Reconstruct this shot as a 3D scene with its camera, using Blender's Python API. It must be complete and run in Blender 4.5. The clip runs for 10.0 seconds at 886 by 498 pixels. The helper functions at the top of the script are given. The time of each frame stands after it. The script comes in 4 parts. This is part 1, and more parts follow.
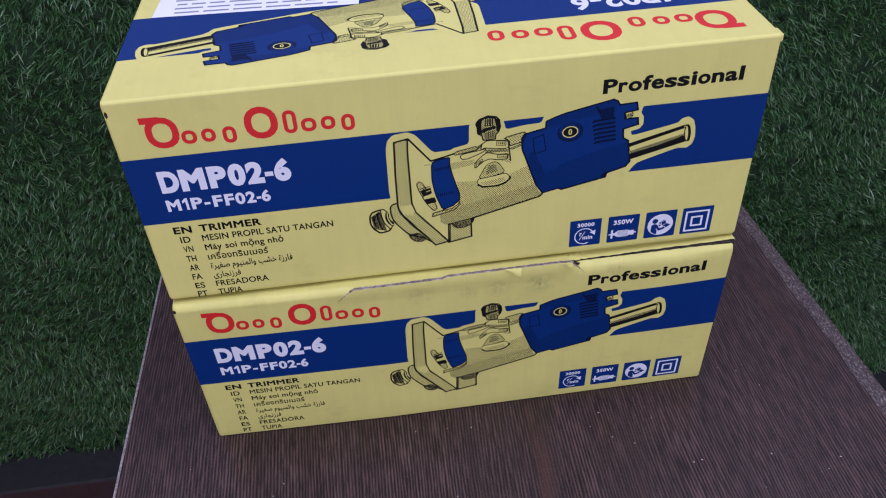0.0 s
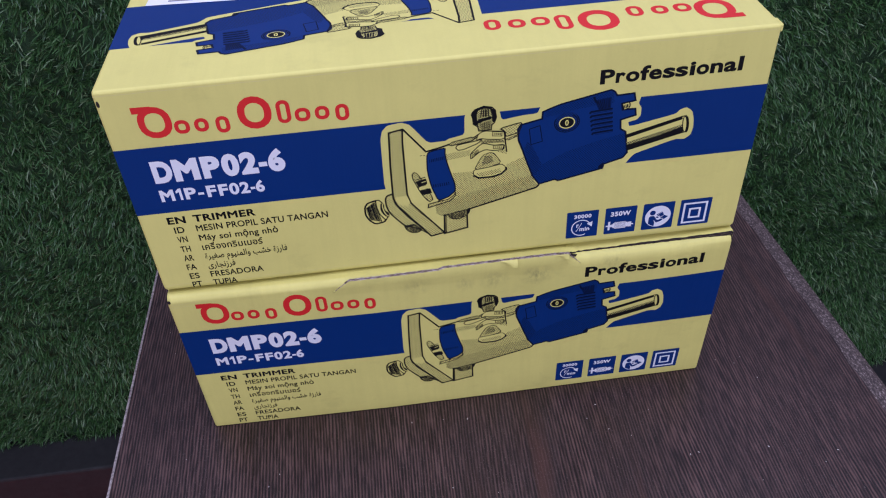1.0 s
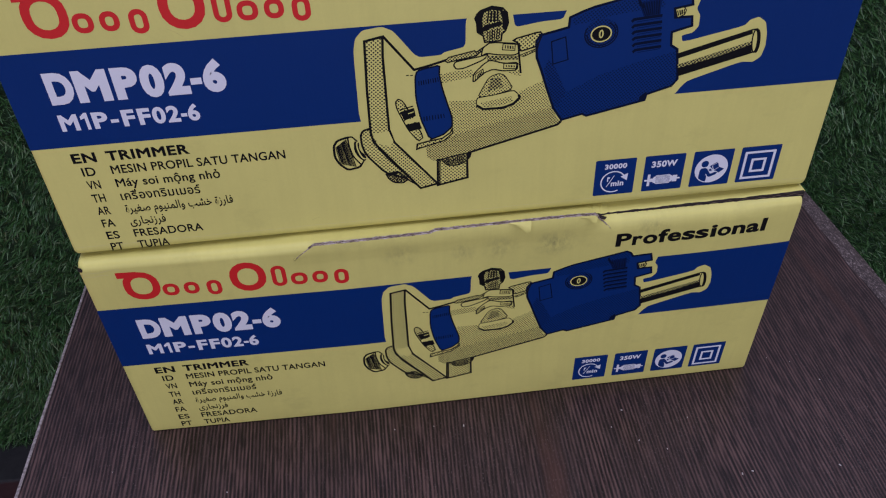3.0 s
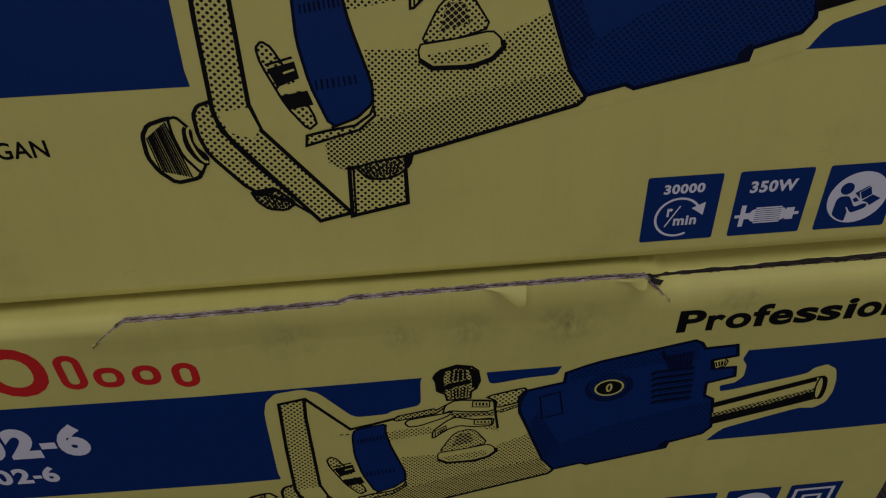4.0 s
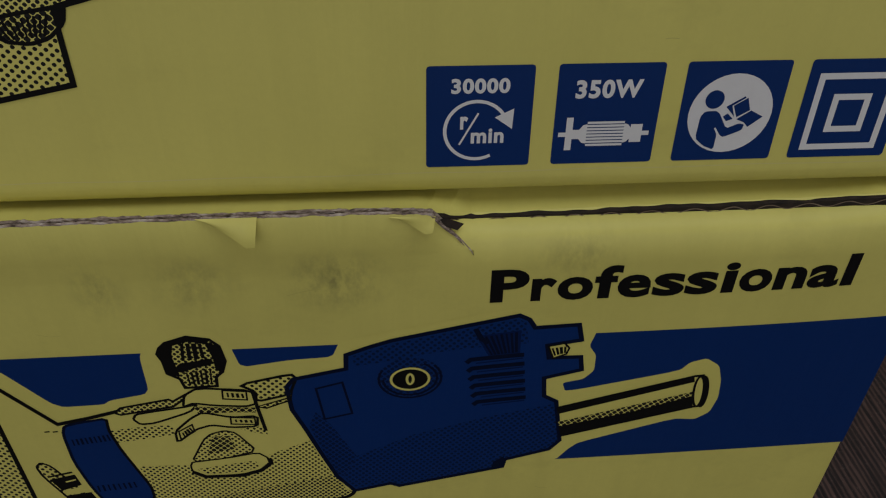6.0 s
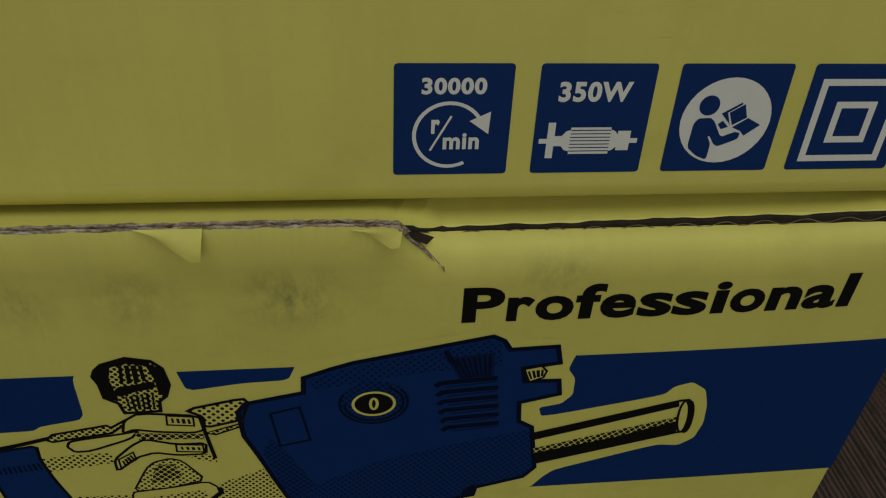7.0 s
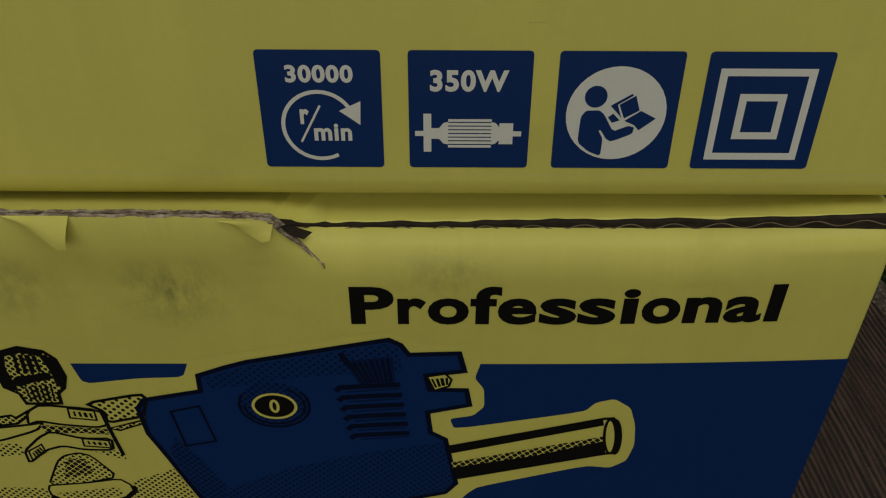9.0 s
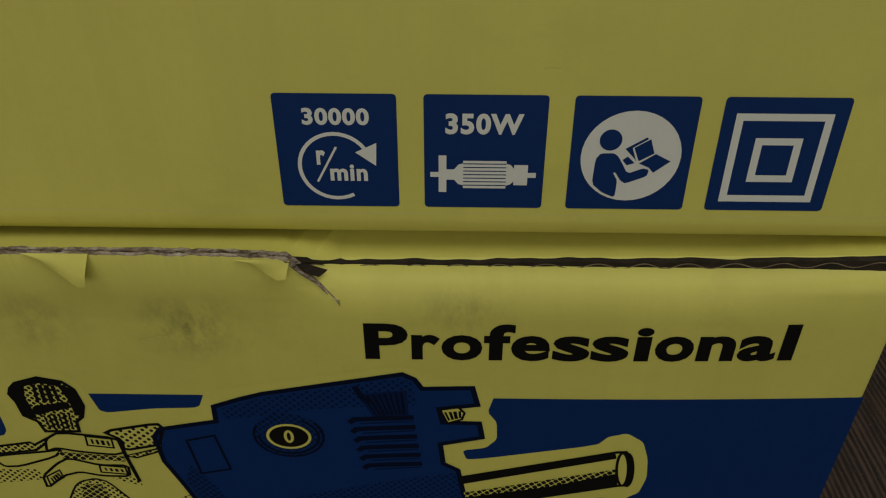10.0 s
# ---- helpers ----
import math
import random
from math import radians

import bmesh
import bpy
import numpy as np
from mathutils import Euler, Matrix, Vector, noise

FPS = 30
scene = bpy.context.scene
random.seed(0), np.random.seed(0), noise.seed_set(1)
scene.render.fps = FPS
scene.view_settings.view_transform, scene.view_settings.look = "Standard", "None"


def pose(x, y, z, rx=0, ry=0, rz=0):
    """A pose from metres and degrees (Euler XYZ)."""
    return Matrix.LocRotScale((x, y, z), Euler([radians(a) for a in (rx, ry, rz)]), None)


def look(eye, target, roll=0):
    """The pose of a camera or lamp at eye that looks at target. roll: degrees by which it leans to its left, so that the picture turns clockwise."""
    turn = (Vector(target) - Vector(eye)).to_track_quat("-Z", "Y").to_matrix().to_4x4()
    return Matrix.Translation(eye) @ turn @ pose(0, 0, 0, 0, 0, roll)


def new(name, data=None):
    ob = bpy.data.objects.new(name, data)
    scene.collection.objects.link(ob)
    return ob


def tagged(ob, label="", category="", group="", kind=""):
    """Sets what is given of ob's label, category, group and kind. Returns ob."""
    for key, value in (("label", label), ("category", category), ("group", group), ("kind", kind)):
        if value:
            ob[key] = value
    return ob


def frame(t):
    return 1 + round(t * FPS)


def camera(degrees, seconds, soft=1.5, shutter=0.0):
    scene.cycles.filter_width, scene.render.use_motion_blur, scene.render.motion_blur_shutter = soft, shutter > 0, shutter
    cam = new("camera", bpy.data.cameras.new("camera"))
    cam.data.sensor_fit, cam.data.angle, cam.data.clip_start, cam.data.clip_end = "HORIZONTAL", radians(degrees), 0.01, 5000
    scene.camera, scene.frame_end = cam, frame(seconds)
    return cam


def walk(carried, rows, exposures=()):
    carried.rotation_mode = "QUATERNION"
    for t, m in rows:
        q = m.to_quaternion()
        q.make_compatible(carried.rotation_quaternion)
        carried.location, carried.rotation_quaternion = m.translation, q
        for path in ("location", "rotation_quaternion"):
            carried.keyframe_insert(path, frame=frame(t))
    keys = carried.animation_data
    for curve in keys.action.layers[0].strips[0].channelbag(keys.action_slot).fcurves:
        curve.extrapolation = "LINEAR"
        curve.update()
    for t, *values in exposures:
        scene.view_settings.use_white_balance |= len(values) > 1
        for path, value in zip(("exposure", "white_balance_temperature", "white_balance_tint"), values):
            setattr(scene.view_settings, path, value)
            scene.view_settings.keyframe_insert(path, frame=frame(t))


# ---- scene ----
cam = camera(57.88, 10.0, soft=1.15)
ROWS = [
    (0, -0.0358, -0.3144, 0.3966, 49.90, 2.61, -7.24),
    (0.5, -0.0327, -0.3135, 0.3959, 49.40, 2.74, -6.97),
    (1, -0.0317, -0.3121, 0.3958, 49.10, 2.60, -6.93),
    (1.5, -0.0318, -0.3124, 0.3970, 49.04, 2.45, -7.01),
    (2, -0.0320, -0.3113, 0.3987, 49.03, 2.17, -7.31),
    (2.5, -0.0322, -0.3084, 0.3920, 49.13, 1.86, -7.35),
    (2.7, -0.0314, -0.2937, 0.3647, 49.24, 1.83, -7.10),
    (3.8, -0.0020, -0.1533, 0.2475, 51.81, 1.80, -5.24),
    (4, 0.0043, -0.1399, 0.2326, 52.42, 1.38, -5.07),
    (4.5, 0.0270, -0.1287, 0.2097, 53.24, 1.16, -4.44),
    (5, 0.0373, -0.1256, 0.1983, 53.82, 1.13, -3.28),
    (5.5, 0.0448, -0.1217, 0.1923, 54.55, 0.45, -3.62),
    (6, 0.0516, -0.1130, 0.1860, 54.89, -0.72, -4.42),
    (6.2, 0.0550, -0.1083, 0.1852, 54.68, -1.36, -4.59),
    (7.3, 0.0525, -0.1005, 0.1802, 54.95, -2.47, -5.93),
    (7.5, 0.0530, -0.0990, 0.1800, 55.25, -2.30, -5.54),
    (8, 0.0620, -0.0973, 0.1796, 55.63, -1.68, -4.05),
    (8.3, 0.0727, -0.0981, 0.1815, 55.71, -1.11, -2.72),
    (8.5, 0.0779, -0.0986, 0.1807, 55.87, -0.86, -1.96),
    (8.7, 0.0823, -0.1012, 0.1778, 56.28, -0.59, -1.14),
    (8.8, 0.0837, -0.1020, 0.1768, 56.25, -0.49, -0.73),
    (9, 0.0831, -0.1015, 0.1756, 56.55, -0.27, 0.02),
    (9.2, 0.0818, -0.0978, 0.1771, 56.31, -0.31, 0.08),
    (9.5, 0.0834, -0.0982, 0.1802, 56.45, -0.23, 0.65),
    (10, 0.0830, -0.0989, 0.1808, 56.47, -0.09, 1.09),
]
EXPOSURES = [(0.0, 0.16, 5300, 34), (2.6, 0.16, 5300, 34), (3.9, -1.36, 6050, 22), (5.0, -1.22, 6050, 21), (6.0, -0.98, 6550, 8), (7.4, -0.98, 7600, -7), (10.0, -1.0, 7900, -6)]
walk(cam, [(t, pose(x, y, z, rx, ry, rz)) for t, x, y, z, rx, ry, rz in ROWS], EXPOSURES)

# ---- light ----
world = bpy.data.worlds.new("world")
scene.world = world
world.use_nodes = True
world.node_tree.nodes["Background"].inputs["Color"].default_value = (0.75, 0.85, 1.0, 1)
world.node_tree.nodes["Background"].inputs["Strength"].default_value = 0.2


def area_lamp(name, eye, target, size_x, size_y, watts, color):
    data = bpy.data.lights.new(name, "AREA")
    data.shape, data.size, data.size_y, data.energy, data.color = "RECTANGLE", size_x, size_y, watts, color
    ob = new(name, data)
    ob.matrix_world = look(eye, target)
    return ob


# daylight through the open shop front behind the camera, and the ceiling light
area_lamp("shop_front_daylight", (0.2, -2.95, 0.75), (0.2, 0.0, 0.55), 3.2, 1.9, 40, (1.0, 0.97, 0.93))
area_lamp("ceiling_light", (0.15, -0.35, 1.86), (0.15, -0.33, 0.0), 2.3, 1.2, 30, (0.95, 0.97, 1.0))


# ---- materials ----
class Nodes:
    """A small builder for node materials."""

    def __init__(self, name, rough=0.5, metallic=0.0, coat=0.0, spec=0.5):
        self.mat = bpy.data.materials.new(name)
        self.mat.use_nodes = True
        self.tree = self.mat.node_tree
        self.bsdf = self.tree.nodes["Principled BSDF"]
        self.bsdf.inputs["Roughness"].default_value = rough
        self.bsdf.inputs["Metallic"].default_value = metallic
        self.bsdf.inputs["Coat Weight"].default_value = coat
        self.bsdf.inputs["Specular IOR Level"].default_value = spec
        self.coord = self.tree.nodes.new("ShaderNodeTexCoord")

    def node(self, kind, **values):
        n = self.tree.nodes.new(kind)
        for key, value in values.items():
            n.inputs[key.replace("_", " ")].default_value = value
        return n

    def link(self, a, b):
        self.tree.links.new(a, b)

    def mapped(self, scale, rot=(0, 0, 0)):
        m = self.node("ShaderNodeMapping")
        m.inputs["Scale"].default_value = scale
        m.inputs["Rotation"].default_value = rot
        self.link(self.coord.outputs["Object"], m.inputs["Vector"])
        return m.outputs["Vector"]

    def noise(self, scale, stretch=(1, 1, 1), detail=4.0, rough=0.55):
        n = self.node("ShaderNodeTexNoise", Scale=scale, Detail=detail, Roughness=rough)
        self.link(self.mapped(stretch), n.inputs["Vector"])
        return n.outputs["Fac"]

    def ramp(self, fac, stops):
        r = self.tree.nodes.new("ShaderNodeValToRGB")
        while len(r.color_ramp.elements) < len(stops):
            r.color_ramp.elements.new(0.5)
        for e, (p, c) in zip(r.color_ramp.elements, stops):
            e.position = p
            e.color = (*c, 1) if len(c) == 3 else c
        self.link(fac, r.inputs["Fac"])
        return r.outputs["Color"]

    def mix(self, fac, a, b, blend="MIX"):
        m = self.tree.nodes.new("ShaderNodeMix")
        m.data_type, m.blend_type = "RGBA", blend
        for value, socket in ((fac, m.inputs[0]), (a, m.inputs[6]), (b, m.inputs[7])):
            if isinstance(value, (int, float)):
                socket.default_value = value
            elif isinstance(value, tuple):
                socket.default_value = (*value, 1)
            else:
                self.link(value, socket)
        return m.outputs[2]

    def math(self, op, a, b=0.0):
        m = self.tree.nodes.new("ShaderNodeMath")
        m.operation = op
        for value, socket in ((a, m.inputs[0]), (b, m.inputs[1])):
            if isinstance(value, (int, float)):
                socket.default_value = value
            else:
                self.link(value, socket)
        return m.outputs[0]

    def bump(self, height, strength, distance):
        b = self.node("ShaderNodeBump", Strength=strength, Distance=distance)
        self.link(height, b.inputs["Height"])
        self.link(b.outputs["Normal"], self.bsdf.inputs["Normal"])

    def color(self, socket):
        self.link(socket, self.bsdf.inputs["Base Color"])
        return self.mat


YELLOW = (0.675, 0.62, 0.172)
NAVY = (0.0028, 0.026, 0.140)
INK = (0.006, 0.006, 0.0065)


def printed(name, base, rough=0.42, dots=0.0, ink=INK, grime=1.0, pitch=1.4, smears=(), spec=0.25):
    """Ink on coated board: faint flute ripple, mottling, rubbed dirt and, where asked, a screen of printed dots."""
    n = Nodes(name, rough, spec=spec)
    fine = n.noise(900, detail=2)
    broad = n.noise(28, detail=5)
    c = n.mix(n.math("MULTIPLY", fine, 0.22), base, tuple(v * 0.72 for v in base))
    streak = n.ramp(n.noise(75, (3.0, 0.2, 0.22), 3, 0.6), [(0.42, (0, 0, 0)), (0.68, (1, 1, 1))])
    c = n.mix(n.math("MULTIPLY", streak, 0.16 * grime), c, tuple(v * 0.78 for v in base))
    dirt = n.ramp(n.noise(34, (1, 1, 1.6), 6, 0.65), [(0.56, (0, 0, 0)), (0.78, (1, 1, 1))])
    c = n.mix(n.math("MULTIPLY", dirt, 0.30 * grime), c, tuple(v * 0.45 + 0.01 for v in base))
    cloud = n.ramp(broad, [(0.36, (0, 0, 0)), (0.66, (1, 1, 1))])
    c = n.mix(n.math("MULTIPLY", cloud, 0.36 * grime), c, tuple(v * 0.80 for v in base))
    for x, z, rx, rz, much in smears:
        g = n.node("ShaderNodeTexGradient")
        g.gradient_type = "SPHERICAL"
        m = n.node("ShaderNodeMapping")
        m.vector_type = "TEXTURE"
        m.inputs["Location"].default_value, m.inputs["Scale"].default_value = (x, 0.0, z), (rx, 0.05, rz)
        n.link(n.coord.outputs["Object"], m.inputs["Vector"])
        n.link(m.outputs["Vector"], g.inputs["Vector"])
        blotch = n.ramp(n.noise(260, (1.2, 1, 0.7), 6, 0.65), [(0.40, (0, 0, 0)), (0.66, (1, 1, 1))])
        c = n.mix(n.math("MULTIPLY", n.math("MULTIPLY", g.outputs["Fac"], blotch), much), c, (0.10, 0.095, 0.06))
    if dots:
        sep = n.tree.nodes.new("ShaderNodeSeparateXYZ")
        n.link(n.coord.outputs["Object"], sep.inputs[0])
        up = n.math("ADD", sep.outputs["Y"], sep.outputs["Z"])
        k = math.pi / (pitch * 0.001)
        a = n.math("SINE", n.math("MULTIPLY", n.math("ADD", sep.outputs["X"], n.math("MULTIPLY", up, 0.85)), k))
        b = n.math("SINE", n.math("MULTIPLY", n.math("SUBTRACT", n.math("MULTIPLY", sep.outputs["X"], 0.8), up), k))
        spot = n.math("GREATER_THAN", n.math("ABSOLUTE", n.math("MULTIPLY", a, b)), 1.0 - dots)
        c = n.mix(spot, c, ink)
    ripple = n.noise(60, (4.5, 0.15, 0.4), 3)
    n.bump(n.math("ADD", n.math("MULTIPLY", fine, 0.15), ripple), 0.2, 0.0006)
    return n.color(c)


M_CARD = printed("yellow_printed_card", YELLOW)
M_HALO = M_CARD
M_CARD_WORN = printed("rubbed_yellow_card", YELLOW, grime=1.3, smears=((0.043, 0.1025, 0.011, 0.008, 0.7), (0.019, 0.1030, 0.009, 0.008, 0.45), (0.004, 0.1025, 0.006, 0.008, 0.45), (-0.022, 0.104, 0.010, 0.007, 0.32), (0.084, 0.1055, 0.010, 0.006, 0.4)))
M_NAVY = printed("navy_print", NAVY, 0.40, grime=0.3, spec=0.16)
M_NAVYDOT = printed("navy_dotted_print", NAVY, 0.40, 0.46, (0.0015, 0.010, 0.050), 0.3, 1.25, spec=0.14)
M_NAVYDENSE = printed("navy_dense_dotted_print", NAVY, 0.40, 0.62, (0.0015, 0.009, 0.048), 0.3, 1.2, spec=0.14)
M_DOT = printed("yellow_dotted_print", YELLOW, 0.45, 0.42, INK, 0.4, 1.35)
M_DOTFINE = printed("yellow_fine_dotted_print", YELLOW, 0.45, 0.44, INK, 0.4, 1.12)
M_DOTDENSE = printed("yellow_dense_dotted_print", YELLOW, 0.45, 0.60, INK, 0.4, 1.05)
M_DOTDARK = printed("yellow_dark_dotted_print", YELLOW, 0.45, 0.80, INK, 0.4, 1.25)
M_INK = printed("black_print", INK, 0.45, grime=0.2, spec=0.1)
M_BLUELINE = printed("dark_blue_print", (0.003, 0.007, 0.026), 0.45, grime=0.2, spec=0.08)
M_VENT = printed("vent_print", (0.003, 0.014, 0.075), 0.45, grime=0.2, spec=0.08)
M_RED = printed("red_print", (0.62, 0.022, 0.018), 0.42, grime=0.4)
M_WHITE = printed("white_print", (0.72, 0.72, 0.76), 0.45, grime=0.4)
M_LABEL = printed("white_label_paper", (0.80, 0.80, 0.83), 0.35, grime=0.2)


def kraft():
    n = Nodes("torn_grey_board", 0.9)
    c = n.ramp(n.noise(420, (1, 1, 3), 5, 0.7), [(0.34, (0.05, 0.034, 0.027)), (0.48, (0.25, 0.185, 0.155)), (0.66, (0.52, 0.45, 0.41))])
    n.bump(n.noise(700, (1, 1, 4)), 0.5, 0.0008)
    return n.color(c)


# Near-black colour paints in the shade between the flutes and inside gaps.
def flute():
    n = Nodes("shaded_core_and_gaps", 0.95)
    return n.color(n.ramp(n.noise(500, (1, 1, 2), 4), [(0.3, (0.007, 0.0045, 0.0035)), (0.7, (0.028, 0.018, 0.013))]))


M_TORN = kraft()
M_CORE_SHADE = flute()


def wenge():
    """Dark brown wood-print laminate: close parallel grain running away from the viewer, broken pores, scuffs and dust."""
    n = Nodes("dark_wood_laminate", 0.42, spec=0.34)
    sep = n.tree.nodes.new("ShaderNodeSeparateXYZ")
    n.link(n.coord.outputs["Object"], sep.inputs[0])
    drift = n.math("MULTIPLY", n.math("SUBTRACT", n.noise(7, (1.0, 0.32, 1.0), 2, 0.5), 0.5), 0.024)
    shake = n.math("MULTIPLY", n.math("SUBTRACT", n.noise(160, (1.0, 0.12, 1.0), 3, 0.6), 0.5), 0.0017)
    across = n.math("ADD", n.math("ADD", sep.outputs["X"], drift), shake)
    lines = n.math("SINE", n.math("MULTIPLY", across, 2 * math.pi / 0.00185))
    breaks = n.noise(560, (1.0, 0.10, 1.0), 3, 0.6)
    grain = n.math("ADD", n.math("MULTIPLY", lines, 0.17), breaks)
    wide = n.noise(38, (1.0, 0.12, 1.0), 4, 0.6)
    c = n.ramp(grain, [(0.33, (0.007, 0.0036, 0.0032)), (0.48, (0.030, 0.0155, 0.0135)), (0.70, (0.098, 0.055, 0.047))])
    c = n.mix(n.ramp(wide, [(0.40, (0, 0, 0)), (0.70, (0.6, 0.6, 0.6))]), c, (0.013, 0.0066, 0.0058))
    rust = n.ramp(n.noise(24, (1.6, 0.16, 1.0), 3, 0.5), [(0.62, (0, 0, 0)), (0.74, (0.45, 0.45, 0.45))])
    c = n.mix(rust, c, (0.090, 0.036, 0.024))
    dust = n.ramp(n.noise(1700, (1, 0.45, 1), 2, 0.6), [(0.60, (0, 0, 0)), (0.70, (1, 1, 1))])
    hairs = n.ramp(n.noise(420, (0.5, 1.3, 1), 3, 0.7), [(0.66, (0, 0, 0)), (0.72, (1, 1, 1))])
    patch = n.ramp(n.noise(15, (1, 0.7, 1), 4, 0.6), [(0.38, (0.15, 0.15, 0.15)), (0.64, (1, 1, 1))])
    c = n.mix(n.math("MULTIPLY", n.math("MULTIPLY", dust, patch), 0.42), c, (0.20, 0.155, 0.145))
    c = n.mix(n.math("MULTIPLY", n.math("MULTIPLY", hairs, patch), 0.28), c, (0.22, 0.17, 0.16))
    n.link(n.ramp(n.noise(60, (1, 0.3, 1), 5), [(0.3, (0.36, 0.36, 0.36)), (0.7, (0.52, 0.52, 0.52))]), n.bsdf.inputs["Roughness"])
    n.bump(grain, 0.45, 0.0004)
    return n.color(c)


def worn_edge():
    n = Nodes("worn_laminate_edge", 0.6)
    c = n.ramp(n.noise(900, (1, 0.5, 1), 5, 0.75), [(0.42, (0.022, 0.013, 0.012)), (0.54, (0.075, 0.052, 0.046)), (0.66, (0.30, 0.25, 0.23))])
    return n.color(c)


def simple(name, a, b, scale, rough, bump=0.2, size=0.001):
    n = Nodes(name, rough)
    f = n.noise(scale, detail=6, rough=0.6)
    n.bump(f, bump, size)
    return n.color(n.ramp(f, [(0.3, a), (0.7, b)]))


def grass_blades():
    n = Nodes("turf_blades", 0.4, spec=0.42)
    geo = n.tree.nodes.new("ShaderNodeNewGeometry")
    c = n.ramp(geo.outputs["Random Per Island"], [(0.0, (0.020, 0.058, 0.016)), (0.45, (0.044, 0.120, 0.030)), (0.82, (0.090, 0.200, 0.054)), (1.0, (0.24, 0.32, 0.17))])
    c = n.mix(n.math("MULTIPLY", n.noise(9, detail=3), 0.6), c, (0.030, 0.085, 0.024))
    return n.color(c)


M_WOOD = wenge()
M_WORN = worn_edge()
M_CHIP = simple("pale_chipped_edge", (0.09, 0.07, 0.065), (0.42, 0.37, 0.35), 500, 0.6)
M_LEG = simple("dark_leg_board", (0.02, 0.014, 0.014), (0.05, 0.035, 0.033), 120, 0.5)
M_BLADE = grass_blades()
M_BACKING = simple("turf_backing", (0.016, 0.045, 0.016), (0.030, 0.078, 0.026), 200, 0.9, 0.6, 0.004)
M_CARPET = simple("red_carpet", (0.58, 0.022, 0.018), (0.72, 0.045, 0.034), 260, 0.95, 0.6, 0.003)
M_FLOOR = simple("grey_floor_screed", (0.17, 0.17, 0.17), (0.25, 0.245, 0.24), 25, 0.7)
M_BLACK = simple("black_rubber_trim", (0.006, 0.006, 0.0065), (0.016, 0.016, 0.016), 90, 0.75)
M_UPPERWALL = simple("pale_wall_paint", (0.44, 0.44, 0.48), (0.50, 0.50, 0.54), 30, 0.7)
M_PAINT = simple("grey_wall_paint", (0.50, 0.50, 0.50), (0.58, 0.58, 0.57), 40, 0.8)


# ---- mesh helpers ----
def finish(name, bm, material, parent=None, label="", smooth=False):
    me = bpy.data.meshes.new(name)
    bm.to_mesh(me)
    bm.free()
    for m in material if isinstance(material, (list, tuple)) else [material]:
        me.materials.append(m)
    if smooth:
        me.polygons.foreach_set("use_smooth", [True] * len(me.polygons))
    ob = new(name, me)
    if parent:
        ob.parent = parent
    if label:
        ob["label"] = label
    return ob


part = finish


def box_bm(x0, x1, y0, y1, z0, z1, bevel=0.0, segments=2):
    bm = bmesh.new()
    bmesh.ops.create_cube(bm, size=1, matrix=Matrix.Translation(((x0 + x1) / 2, (y0 + y1) / 2, (z0 + z1) / 2)) @ Matrix.Diagonal((x1 - x0, y1 - y0, z1 - z0, 1)))
    if bevel:
        bmesh.ops.bevel(bm, geom=bm.edges[:], offset=bevel, segments=segments, affect="EDGES", profile=0.5)
    return bm


def structure(ob, label, category):
    return tagged(ob, label, category, kind="structure")


# ---- the room ----
FLOOR_Z, CEIL_Z, WALL_Y = -0.83, 1.90, 0.60
structure(finish("floor", box_bm(-2.2, 2.2, -3.1, 0.72, FLOOR_Z - 0.05, FLOOR_Z), M_FLOOR), "plain grey floor under the small table", "floor")
structure(finish("carpet", box_bm(-2.19, -0.12, -0.6, 0.526, FLOOR_Z, FLOOR_Z + 0.006, 0.002), M_CARPET), "worn dark red carpet on the floor beside the turf wall", "carpet")
structure(finish("ceiling", box_bm(-2.2, 2.2, -3.1, 0.72, CEIL_Z, CEIL_Z + 0.05), M_PAINT), "plain pale ceiling above the small table", "ceiling")
# the upper wall is unseen, added pale so the tabletop reflects a sheen
structure(finish("wall_north_reflector", box_bm(-2.2, 2.2, WALL_Y + 0.01, 0.72, 0.42, CEIL_Z), M_UPPERWALL), "unseen pale wall above the turf, added for the tabletop's sheen", "wall")
structure(finish("wall_north", box_bm(-2.2, 2.2, WALL_Y + 0.01, 0.72, FLOOR_Z, 0.418), M_BACKING), "dark green backing wall that carries artificial turf", "wall")
structure(finish("wall_west", box_bm(-2.3, -2.2, -3.1, 0.72, FLOOR_Z, CEIL_Z), M_PAINT), "plain grey painted side wall of the shop", "wall")
structure(finish("wall_east", box_bm(2.2, 2.3, -3.1, 0.72, FLOOR_Z, CEIL_Z), M_PAINT), "plain grey painted side wall of the shop", "wall")
structure(finish("wall_south", box_bm(-2.2, 2.2, -3.2, -3.1, FLOOR_Z, CEIL_Z), M_PAINT), "plain grey painted wall opposite the turf", "wall")
structure(finish("baseboard", box_bm(-2.2, 0.0, 0.528, WALL_Y + 0.009, FLOOR_Z, -0.728, 0.004), M_BLACK), "black rubber skirting strip along the turf wall", "baseboard")
structure(finish("baseboard", box_bm(0.0, 2.2, 0.545, WALL_Y + 0.009, FLOOR_Z, -0.800, 0.004), M_BLACK), "low black rubber skirting strip under the turf", "baseboard")


